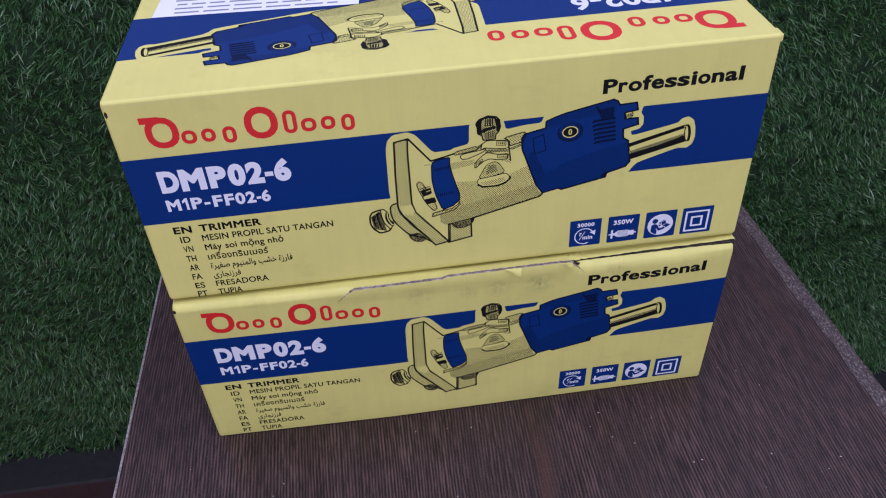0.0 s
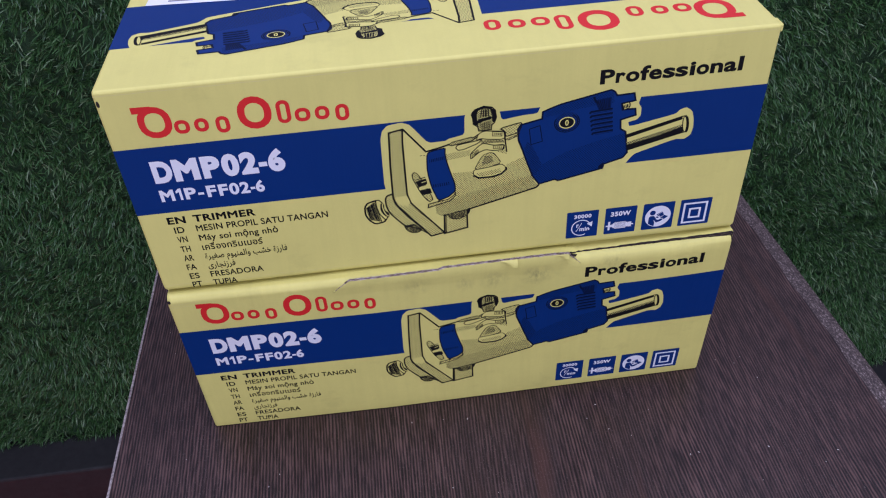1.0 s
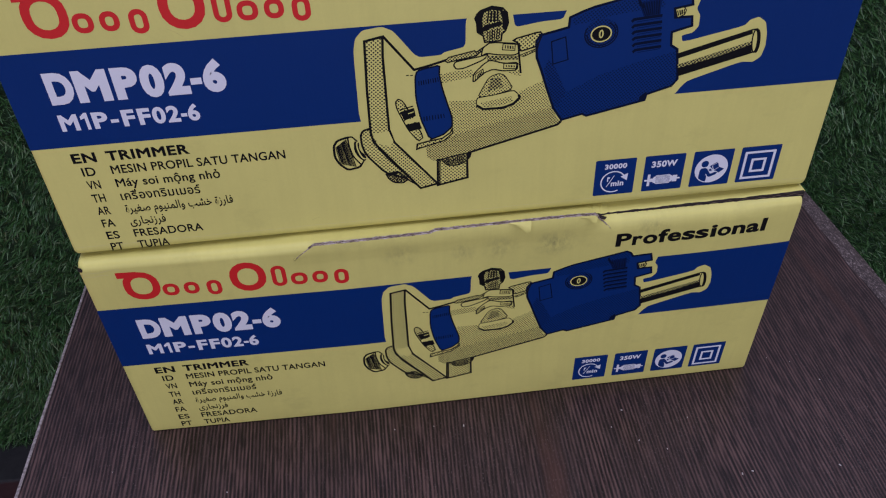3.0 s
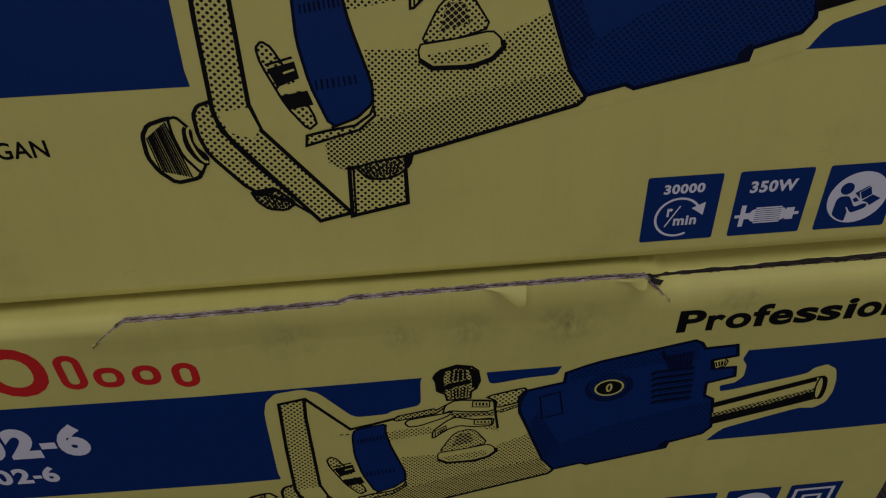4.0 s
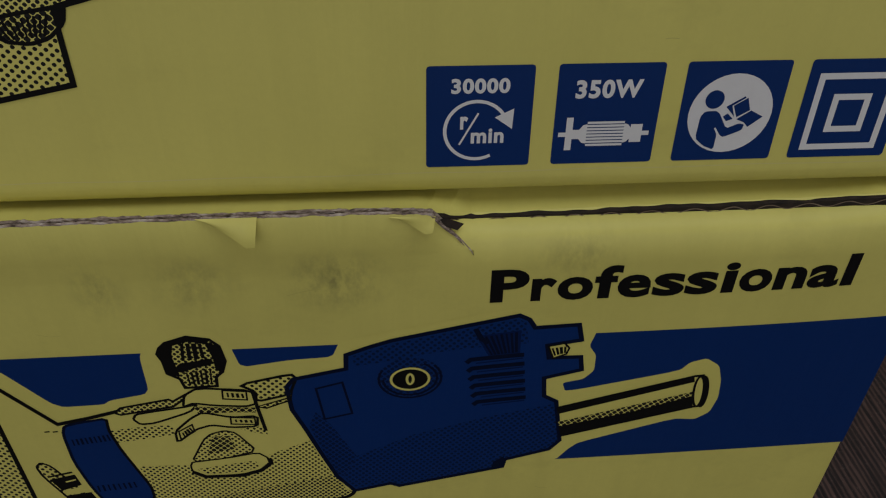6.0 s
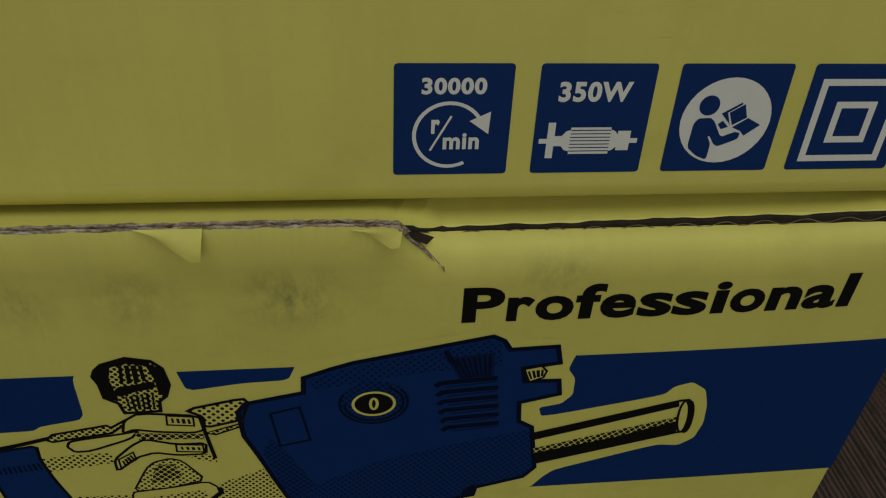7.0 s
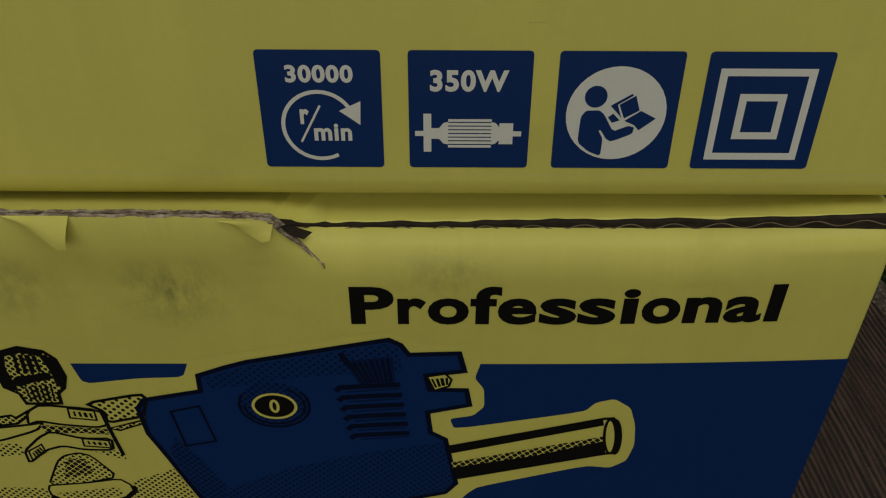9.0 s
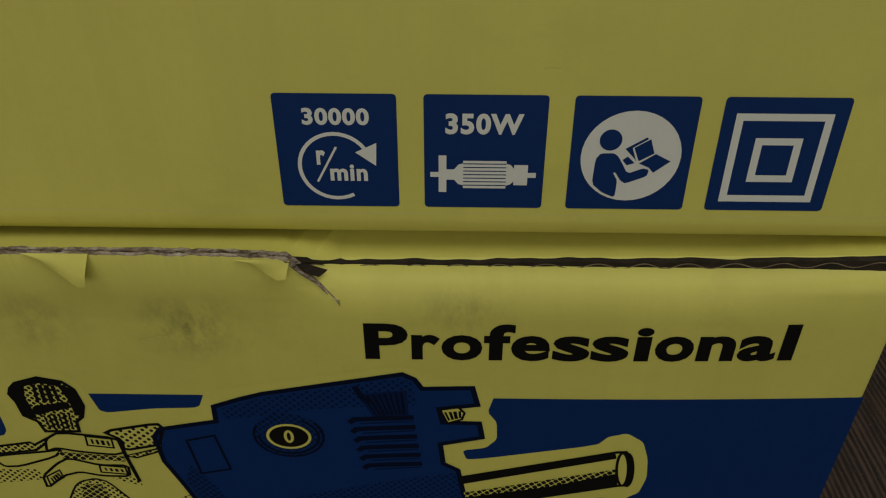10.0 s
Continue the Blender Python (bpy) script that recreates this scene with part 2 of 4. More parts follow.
def turf(name, x0, x1, z0, z1, y, per_m2, seed, slope=0.0):
    """A panel of artificial turf: curved narrow blades in tufts that droop a little."""
    rng = np.random.default_rng(seed)
    tufts = int((x1 - x0) * (z1 - z0) * per_m2 / 6)
    base = np.stack([rng.uniform(x0, x1, tufts), np.full(tufts, y), rng.uniform(z0, z1, tufts)], 1)
    base[:, 2] += slope * (base[:, 0] - x0) * (z1 - base[:, 2]) / (z1 - z0)
    lay = np.stack([np.sin(base[:, 0] * 19 + 2 * np.sin(base[:, 2] * 13)) * 0.35, np.full(tufts, -0.75), np.cos(base[:, 0] * 11 + base[:, 2] * 17) * 0.4 - 0.12], 1)
    base, lay = np.repeat(base, 6, 0), np.repeat(lay, 6, 0)
    n = len(base)
    base = base + rng.normal(0, 0.0016, (n, 3)) * (1, 0, 1)
    way = lay + rng.normal(0, 0.55, (n, 3))
    way[:, 1] = -np.abs(way[:, 1]) - 0.15
    way /= np.linalg.norm(way, axis=1)[:, None]
    side = np.cross(way, rng.normal(0, 1, (n, 3)))
    side /= np.linalg.norm(side, axis=1)[:, None]
    length, width = rng.uniform(0.008, 0.017, (n, 1)), rng.uniform(0.0005, 0.0010, (n, 1))
    droop = np.array((0, 0, -1.0)) * length * rng.uniform(0.0, 0.22, (n, 1))
    mid, tip = base + way * length * 0.55 + droop * 0.25, base + way * length + droop
    pts = np.stack([base - side * width, base + side * width, mid + side * width * 0.9, mid - side * width * 0.9, tip + side * width * 0.25, tip - side * width * 0.25], 1).reshape(-1, 3)
    k = np.arange(n)[:, None] * 6
    quads = np.concatenate([k + (0, 1, 2, 3), k + (3, 2, 4, 5)], 1).reshape(-1)
    me = bpy.data.meshes.new(name)
    me.vertices.add(len(pts))
    me.vertices.foreach_set("co", pts.ravel())
    me.loops.add(len(quads))
    me.loops.foreach_set("vertex_index", quads.astype(np.int32))
    me.polygons.add(len(quads) // 4)
    me.polygons.foreach_set("loop_start", np.arange(0, len(quads), 4, dtype=np.int32))
    me.update(calc_edges=True)
    me.materials.append(M_BLADE)
    return tagged(new(name, me), "dark green artificial turf blades covering the wall", "artificial turf", kind="stuff")


turf("artificial_turf", -1.02, -0.17, -0.735, 0.20, WALL_Y, 120000, 3)
turf("artificial_turf", 0.20, 1.15, -0.41, 0.20, WALL_Y - 0.012, 120000, 4)
turf("artificial_turf", 0.20, 1.15, -0.81, -0.40, WALL_Y, 120000, 5)
turf("artificial_turf", -2.19, 2.19, -0.735, 0.42, WALL_Y + 0.002, 9000, 6)


# ---- the table ----
def table():
    top_thing = new("side_table")
    tagged(top_thing, "small table with a dark wenge wood laminate top, dusty and scuffed", "table")
    y0, y1, th = -0.26, 0.24, 0.022
    left = -0.2085

    def right(y):
        return 0.2552 - 0.045 * y
    bm = bmesh.new()
    lo = [bm.verts.new((x, y, -th)) for x, y in ((left, y0), (right(y0), y0), (right(y1), y1), (left, y1))]
    hi = [bm.verts.new((v.co.x, v.co.y, 0)) for v in lo]
    bm.faces.new(lo[::-1])
    bm.faces.new(hi)
    for i in range(4):
        bm.faces.new((lo[i], lo[(i + 1) % 4], hi[(i + 1) % 4], hi[i]))
    bmesh.ops.bevel(bm, geom=[e for e in bm.edges if all(v.co.z > -0.001 for v in e.verts)], offset=0.0012, segments=2, affect="EDGES", profile=0.5)
    part("tabletop", bm, M_WOOD, top_thing)
    # edging: a thin pale line on one side, a rounded worn band on the other
    part("edge_band", box_bm(left - 0.0009, left + 0.0006, y0, y1, -th, 0.0003, 0.0003, 1), M_CHIP, top_thing, "pale chipped edge banding")
    bm = bmesh.new()
    rows = []
    for j in range(41):
        y = y0 + (y1 - y0) * j / 40
        w = 0.0002 * math.sin(j * 2.1) + 0.0002 * math.sin(j * 0.9)
        ring = []
        for dx, z in ((-0.0100 + w * 3, 0.00012), (-0.003, 0.0003), (0.0008, -0.0002), (0.0022, -0.002), (0.0026, -0.006), (0.0026, -th)):
            ring.append(bm.verts.new((right(y) + dx, y, z)))
        rows.append(ring)
    for a, b in zip(rows, rows[1:]):
        for i in range(5):
            bm.faces.new((a[i], b[i], b[i + 1], a[i + 1]))
    bmesh.ops.recalc_face_normals(bm, faces=bm.faces[:])
    part("edge_band", bm, M_WORN, top_thing, "rounded worn edge band, rubbed pale", True)
    for x in (-0.185, 0.195):
        for y in (-0.235, 0.19):
            part("leg", box_bm(x, x + 0.035, y, y + 0.035, FLOOR_Z, -th, 0.002), M_LEG, top_thing)
    for y in (-0.225, 0.205):
        part("apron", box_bm(-0.15, 0.195, y, y + 0.016, -0.09, -th, 0.001), M_LEG, top_thing)
    return top_thing


table()


# ---- the cartons ----
LENGTH, DEPTH, HEIGHT = 0.300, 0.150, 0.1172
LAYER = 0.0004


def ease(a):
    a = min(1.0, max(0.0, a))
    return a * a * (3 - 2 * a)


def pinch(x, z):
    """The ends of the worn lower carton: drawn in towards the top at one end, spread at the foot of the other."""
    if x > 0.12:
        return x - 0.011 * z * (x - 0.12) / 0.03
    if x < -0.12:
        return x + 0.0016 * (1 - z / 0.114) * (x + 0.12) / 0.03
    return x


def bulge(x, z):
    """How the lower carton's front panel is out of true: (back, up). It draws in at its foot and ends, its free top edge
    rolls back where the lid is closed over it, and the torn middle stands out."""
    back = 0.0018 + (0.0087 * (x + 0.045) - 0.0004 if x > -0.045 else -0.0162 * (x + 0.045) - 0.0004)
    t = min(1.1, max(0.0, (z - 0.1038) / 0.0102))
    closed = ease((x - 0.056) / 0.011) * (1 - 0.65 * ease((x - 0.122) / 0.026))
    torn = ease((x + 0.078) / 0.016) * (1 - ease((x - 0.056) / 0.011))
    roll = closed * 0.0031 * t * t - torn * 0.0009 * t
    return back + roll, -0.75 * roll


class Face:
    """Maps millimetres along and up a printed panel, and a height off it, to the carton's own space."""

    def __init__(self, lean=0.0, top=None, lift=0.0, worn=False):
        self.lean, self.top, self.lift, self.worn = lean, top, lift, worn

    def __call__(self, u, v, h):
        if self.top is not None:
            return (u * 0.001, v * 0.001, self.top + h * LAYER)
        x, z = u * 0.001, v * 0.001
        if not self.worn:
            return (x, -self.lean * z - h * LAYER, z)
        z += 0.001 * self.lift * max(0.0, (u - 95.0) / 53.0) ** 2 * min(1.0, max(0.0, (v - 30.0) / 58.0))
        back, up = bulge(x, z)
        return (pinch(x, z), -self.lean * z - h * LAYER + back, z + up)


def shape(face, pts, h):
    bm = bmesh.new()
    add_shape(bm, face, pts, h)
    return bm


def add_shape(bm, face, pts, h):
    f = bm.faces.new([bm.verts.new(face(u, v, h)) for u, v in pts])
    f.normal_update()
    want = Vector((0, 0, 1)) if face.top is not None else Vector((0, -1, 0))
    if f.normal.dot(want) < 0:
        f.normal_flip()
    return f


def add_stroke(bm, face, pts, width, h, closed=False):
    """A drawn line: one ribbon with mitred corners."""
    pts = [Vector(p) for p in pts]
    if closed and (pts[0] - pts[-1]).length < 1e-4:
        pts.pop()
    n, sides = len(pts), []
    for i, p in enumerate(pts):
        a = (p - pts[i - 1]) if closed or i else pts[1] - p
        b = (pts[(i + 1) % n] - p) if closed or i < n - 1 else p - pts[i - 1]
        a, b = a.normalized(), b.normalized()
        t = (a + b).normalized() if (a + b).length > 1e-4 else a
        m = Vector((-t.y, t.x)) * (width / 2 / max(0.45, t.dot(a)))
        sides.append((bm.verts.new(face(*(p + m), h)), bm.verts.new(face(*(p - m), h))))
    want = Vector((0, 0, 1)) if face.top is not None else Vector((0, -1, 0))
    for i in range(n if closed else n - 1):
        (a, b), (c, d) = sides[i], sides[(i + 1) % n]
        f = bm.faces.new((a, b, d, c))
        f.normal_update()
        if f.normal.dot(want) < 0:
            f.normal_flip()


def arc(cx, cy, rx, ry, a0, a1, n=20, tilt=0.0):
    out = []
    for i in range(n + 1):
        a = radians(a0 + (a1 - a0) * i / n)
        x, y = rx * math.cos(a), ry * math.sin(a)
        out.append((cx + x * math.cos(tilt) - y * math.sin(tilt), cy + x * math.sin(tilt) + y * math.cos(tilt)))
    return out


def rounded(x0, y0, x1, y1, r, n=4):
    out = []
    for cx, cy, a in ((x1 - r, y1 - r, 0), (x0 + r, y1 - r, 90), (x0 + r, y0 + r, 180), (x1 - r, y0 + r, 270)):
        out += arc(cx, cy, r, r, a, a + 90, n)
    return out


def eased(pts, rounds=2, cut=0.22):
    """The same outline with its corners cut round."""
    for _ in range(rounds):
        out = []
        for (a, b), (c, d) in zip(pts, pts[1:] + pts[:1]):
            out += [(a + (c - a) * cut, b + (d - b) * cut), (c + (a - c) * cut, d + (b - d) * cut)]
        pts = out
    return pts


def words(face, text, u0, u1, v0, v1, h, bold=0.0, slant=0.0, cap=None):
    """Lettering in the built-in font, fitted to a rectangle of the panel. cap: fit this height of the letters, with tails below."""
    data = bpy.data.curves.new("lettering", "FONT")
    data.body, data.bevel_depth, data.shear, data.resolution_u, data.space_character = text, bold, slant, 4, 1.0 + bold * 2.6
    data.bevel_resolution = 0
    ob = bpy.data.objects.new("lettering", data)
    scene.collection.objects.link(ob)
    bpy.context.view_layer.update()
    me = bpy.data.meshes.new_from_object(ob.evaluated_get(bpy.context.evaluated_depsgraph_get()))
    bpy.data.objects.remove(ob)
    bpy.data.curves.remove(data)
    bm = bmesh.new()
    bm.from_mesh(me)
    bpy.data.meshes.remove(me)
    xs, ys = [v.co.x for v in bm.verts], [v.co.y for v in bm.verts]
    x0, x1, y0, y1 = min(xs), max(xs), min(ys), max(ys)
    if cap:
        y0, y1 = -bold, cap + bold
    for v in bm.verts:
        v.co = face(u0 + (v.co.x - x0) / (x1 - x0) * (u1 - u0), v0 + (v.co.y - y0) / (y1 - y0) * (v1 - v0), h + v.co.z * 1.5)
    want = Vector((0, 0, 1)) if face.top is not None else Vector((0, -1, 0))
    bm.normal_update()
    for f in bm.faces:
        if f.normal.dot(want) < 0:
            f.normal_flip()
    return bm


def letters(face, glyphs, v0, v1, h, bold, slant, material, carton):
    """A word set letter by letter: each (letter, start, end) along the panel, capitals from v0 to v1."""
    heading = None
    for text, u0, u1 in glyphs:
        w, k = u1 - u0, v1 - v0
        if text == "1":
            bm = shape(face, [(u1 - w * 0.45, v0), (u1, v0), (u1, v1), (u1 - w * 0.40, v1), (u0 + w * 0.2, v1 - k * 0.14), (u0, v1 - k * 0.22), (u0, v1 - k * 0.40), (u1 - w * 0.45, v1 - k * 0.30)], h)
        elif text == "-":
            bm = shape(face, [(u0, v0 + k * 0.28), (u1, v0 + k * 0.28), (u1, v0 + k * 0.48), (u0, v0 + k * 0.48)], h)
        else:
            bm = words(face, text, u0, u1, v0, v1, h, bold, slant, 0.70)
        letter = part("letter" if heading else "heading", bm, material, heading or carton)
        heading = heading or letter


class Moved:
    """A face on which a drawing is shifted, scaled or turned half round."""

    def __init__(self, face, du=0.0, dv=0.0, su=1.0, sv=1.0):
        self.face, self.du, self.dv, self.su, self.sv, self.top = face, du, dv, su, sv, face.top

    def __call__(self, u, v, h):
        return self.face(self.du + u * self.su, self.dv + v * self.sv, h)


ROUND = ("knob", "under_knob", "slot", "collar", "wing", "clamp_nut", "bottom_knob", "neck", "yoke", "clamp_arm", "nut_plate", "knob_end")


def machine_picture(face, carton):
    """The printed drawing of the trimmer, with its pale outline, standing across the blue band."""
    halo = part("machine_picture", shape(face, eased([
        (-32.5, 48), (-31.9, 79), (-30.8, 83.6), (-28.2, 86.4), (-21.5, 87.2), (-17.8, 85.4), (-10.1, 74.8), (-1.8, 75), (-0.4, 76.0), (7.0, 77.4), (7.2, 86.7), (8.5, 89.6),
        (14.0, 93.4), (20.4, 92.6), (23.2, 88.8), (24.4, 83.1), (33.5, 84.4), (41, 84.7), (42.6, 88.6), (75.0, 95), (78.6, 92.2), (88.0, 91.8), (89.6, 88.4), (88.6, 84.5),
        (90.2, 82), (90.4, 77.8), (88.6, 75.6), (84.6, 74.8), (85.4, 72.2), (107.5, 76.6), (109.1, 78.7), (112.2, 79.6), (115.2, 77.4), (116.6, 73), (117.2, 68), (116.4, 63.8),
        (113.7, 61.8), (109.2, 62.4), (90, 56.4), (88.0, 54.4), (85.6, 50.8), (40, 40), (0, 40)], 2, 0.12), 0.13), M_HALO, carton, "printed drawing of a trimmer with a pale outline")

    def line(name, pts, width, h, material=M_INK, closed=False):
        bm = bmesh.new()
        add_stroke(bm, face, pts, width, h, closed)
        return part(name, bm, material, halo)

    def piece(name, pts, material, h, outline=0.8, label="", closed=True, ink=M_INK):
        pts = eased(pts, 1, 0.16) if name in ROUND else pts
        p = part(name, shape(face, pts, h), material, halo, label)
        if outline:
            line("drawn_line", pts, outline, h + 0.04, ink, closed)
        return p

    def hatch(name, a, b, c, d, count, width, h, material=M_INK):
        """Drawn ribs: strokes from the line a-b to the line c-d."""
        bm = bmesh.new()
        for i in range(count):
            t = (i + 0.5) / count
            add_stroke(bm, face, [(a[0] + (b[0] - a[0]) * t, a[1] + (b[1] - a[1]) * t), (c[0] + (d[0] - c[0]) * t, c[1] + (d[1] - c[1]) * t)], width * (0.75 + 0.5 * ((i * 7) % 5) / 5), h)
        return part(name, bm, material, halo)

    # clamp arm with its side knob and the knob below
    piece("clamp_arm", [(-32.7, 45.4), (-31.6, 47.2), (-29.0, 48.0), (-28.6, 44), (-25.7, 37.4), (-12, 19.6), (-17.4, 24.6), (-24.6, 27.4), (-31.4, 36.6), (-32.6, 41)], M_DOT, 0.24, 0.8)
    piece("under_knob", [(-24.8, 27.4), (-19.8, 27.6), (-16.0, 23.8), (-18.4, 22.2), (-21.8, 22.8), (-23.8, 24.8)], M_DOTDARK, 0.27, 0.6)
    part("knob_shadow", shape(face, [(-24.6, 27.2), (-20.2, 28.2), (-18.6, 27.2), (-23.6, 26.0)], 0.36), M_INK, halo)
    hatch("knob_ribs", (-22.8, 26), (-17.4, 25.4), (-21.6, 22.8), (-17.2, 23), 7, 0.35, 0.36)
    piece("knob", [(-43.1, 41.6), (-41.6, 43.9), (-37.8, 45.0), (-35.6, 44.8), (-34.6, 40), (-35, 36), (-33.2, 33.2), (-34.4, 31.4), (-38.9, 30.6), (-41.8, 33.6), (-43.2, 37)], M_HALO, 0.27, 0.9, "ribbed knob in black lines")
    hatch("knob_ribs", (-42.6, 41), (-38.2, 44.4), (-41.6, 33.6), (-35.4, 31.6), 12, 0.42, 0.36)
    piece("knob_end", [(-37.6, 45.0), (-36.0, 45.2), (-33.8, 42.4), (-34.2, 38.2), (-32.4, 34.4), (-33.6, 32.4), (-36.4, 36.6), (-37.4, 41.2)], M_HALO, 0.38, 0.6)
    part("shaft_ring", shape(face, eased([(-35.4, 43.4), (-33.9, 42.4), (-33.6, 38.8), (-31.4, 36.4), (-31.8, 33.8), (-34.2, 35.4), (-35.8, 39)], 1), 0.46), M_INK, halo)
    line("shaft_ring", arc(-33.0, 38.9, 1.2, 4.0, 80, 280, 14, 0.25), 0.5, 0.50, M_HALO)
    # base plate
    piece("plate_face", [(-21.4, 83.8), (-11.4, 70.2), (-2.2, 72.2), (-9.6, 64), (-11.7, 56.1), (-6.9, 41), (-11.7, 39.6), (-4.4, 33.4), (-4.9, 21), (-20.4, 41.5), (-21.9, 46.7)], M_HALO, 0.24, 0)
    line("drawn_line", [(-21.4, 83.8), (-11.4, 70.2), (-5, 71.6), (0.2, 73.0)], 0.9, 0.30)
    line("drawn_line", [(-14.4, 68.2), (-13.4, 68.3)], 0.35, 0.30)
    line("drawn_line", [(-12.9, 68.1), (-11.9, 68.2)], 0.35, 0.30)
    piece("plate_side", [(-27.8, 82.4), (-21.5, 83.6), (-22.0, 76.4), (-22.0, 46.9), (-20.5, 41.2), (-4.9, 20.4), (-11.6, 18.9), (-28.0, 41.6), (-28.9, 45.9), (-28.6, 64)], M_DOT, 0.27, 0.9)
    part("plate_edge", shape(face, [(-28.2, 45.6), (-22.2, 46.2), (-20.8, 41.6), (-22.2, 39.4), (-26.6, 41.2)], 0.33), M_HALO, halo)
    piece("slot", [(-18.9, 58.0), (-17.7, 59.2), (-16.1, 58.0), (-13.4, 52), (-9.4, 42.2), (-11.4, 40.6), (-15, 46), (-18.5, 55.0)], M_DOT, 0.26, 0.5)
    part("bolt", shape(face, [(-17.5, 53.8), (-12.3, 55.0), (-11.8, 51.6), (-16.1, 50.0)], 0.34), M_INK, halo)
    part("bolt", shape(face, [(-15.7, 48.3), (-10.6, 49.0), (-9.8, 46.0), (-14.6, 45.2)], 0.34), M_INK, halo)
    part("bolt_light", shape(face, [(-16.0, 49.8), (-11.6, 51.2), (-10.8, 49.2), (-15.6, 48.5)], 0.34), M_HALO, halo)
    line("drawn_line", [(-17.7, 54.6), (-12.6, 55.8)], 0.5, 0.38)
    line("drawn_line", [(-14.6, 52.8), (-12.5, 53.4)], 0.4, 0.40, M_HALO)
    # collar and barrel
    piece("collar", [(-11.2, 67.4), (-10.4, 69.6), (-7.2, 70.4), (-2.3, 71.2), (-2.6, 67.6), (-1.6, 61.6), (1.6, 49.6), (1.5, 45.6), (-1.8, 42.6), (-7.0, 40.8), (-10.0, 50), (-11.4, 59)], M_NAVY, 0.27, 0.6, ink=M_BLUELINE)
    for dv in (0.0, -15.0):
        hatch("collar_ticks", (-10.4, 65.6 + dv * 0.98), (-2.8 + dv * -0.12, 66.6 + dv), (-10.4, 63.8 + dv), (-2.6 + dv * -0.12, 64.8 + dv), 9, 0.4, 0.36, M_BLUELINE)
    piece("barrel", [(-2.3, 71.2), (-0.4, 74.4), (10, 76.6), (20.2, 76.2), (24.2, 79.2), (33, 80.5), (32, 76.3), (32.4, 70.5), (34.4, 63.1), (37.4, 53.4), (41.0, 45.0), (42.6, 44.0),
                     (41.5, 42.4), (9.1, 34), (2, 31.4), (-5, 30.6), (-8.7, 33), (-11.8, 38.2), (-7, 40.3), (-1.8, 42.4), (1.5, 45.4), (1.6, 49.4), (-1.6, 61.4), (-2.6, 67.5)], M_HALO, 0.25, 0)
    part("barrel_shade", shape(face, [(0.6, 56.4), (10.4, 56.0), (10.6, 53.4), (20.5, 51.9), (26.4, 54.8), (26.6, 58.0), (35.0, 61.6), (37.6, 53.0), (39.0, 50.0), (15.0, 45.0), (2.0, 41.6), (1.4, 45.2), (1.6, 49.4)], 0.28), M_DOTFINE, halo)
    part("barrel_shade", shape(face, [(-8.6, 37.4), (-1.6, 40.6), (2.0, 41.8), (15.0, 45.2), (39.2, 50.2), (41.2, 45.0), (42.6, 44.0), (41.5, 42.4), (9.1, 34), (2, 31.4), (-5, 30.6), (-8.4, 33)], 0.31), M_DOTDENSE, halo)
    part("barrel_shade", shape(face, [(-2.4, 67.6), (2.3, 68.2), (9.2, 68.4), (9.6, 65.6), (-1.8, 64.0)], 0.28), M_DOTFINE, halo)
    part("barrel_shade", shape(face, [(21.9, 66.2), (26.8, 66.8), (27.0, 64.2), (24.9, 64.8)], 0.28), M_DOTFINE, halo)
    line("drawn_line", [(43, 44.4), (42.6, 43.4), (41.5, 42.4), (9.1, 33.9), (7.6, 33.5)], 0.9, 0.34)
    line("drawn_line", [(-2.3, 71.0), (-2.6, 67.6), (-1.6, 61.6), (1.6, 49.6), (1.5, 45.6), (-1.8, 42.6), (-7.0, 40.8)], 0.5, 0.36)
    piece("lip", [(-11.9, 39.4), (-7.9, 40.2), (-2.3, 41.0), (0.8, 43.2), (1.5, 45.0), (1.7, 42.9), (-1.6, 40.0), (-12.2, 37.2)], M_DOT, 0.40, 0.6)
    piece("bottom_knob", [(-3.1, 31.4), (0.6, 32.4), (7.0, 33.4), (8.6, 33.9), (7.9, 31.2), (5.4, 29.0), (2.6, 28.2), (-0.8, 28.6)], M_DOTDARK, 0.36, 0.6)
    hatch("knob_ribs", (-2.6, 31.2), (6.4, 32.6), (-0.8, 28.8), (5.2, 29.4), 10, 0.4, 0.44)
    part("knob_shadow", shape(face, [(6.6, 33.2), (8.4, 33.7), (7.8, 31.4), (6.8, 30.4)], 0.46), M_INK, halo)
    piece("foot", [(-4.4, 31.4), (6.9, 32), (7.0, 22.0), (-4.8, 19.6)], M_DOT, 0.30, 0.9)
    line("drawn_line", [(-4.4, 31.4), (-3.6, 31.2), (-4.0, 20.2)], 0.5, 0.36)
    # locking knob, clip and scales above the barrel
    piece("clip", [(-0.4, 72.6), (1.0, 73.9), (10.1, 75.6), (10.8, 75.0), (13.2, 76.6), (13.5, 76.0), (10.6, 73.6), (0.6, 72.0)], M_DOTDENSE, 0.32, 0.5)
    piece("neck", [(23.4, 78.6), (33.2, 80.8), (34.0, 79.6), (32.4, 75.4), (26.0, 73.8), (26.2, 76.6)], M_DOT, 0.32, 0.6)
    piece("neck_rim", [(25.9, 72.4), (32.0, 74.4), (32.9, 75.8), (32.4, 73.8), (27.7, 71.9)], M_DOTDENSE, 0.36, 0.4)
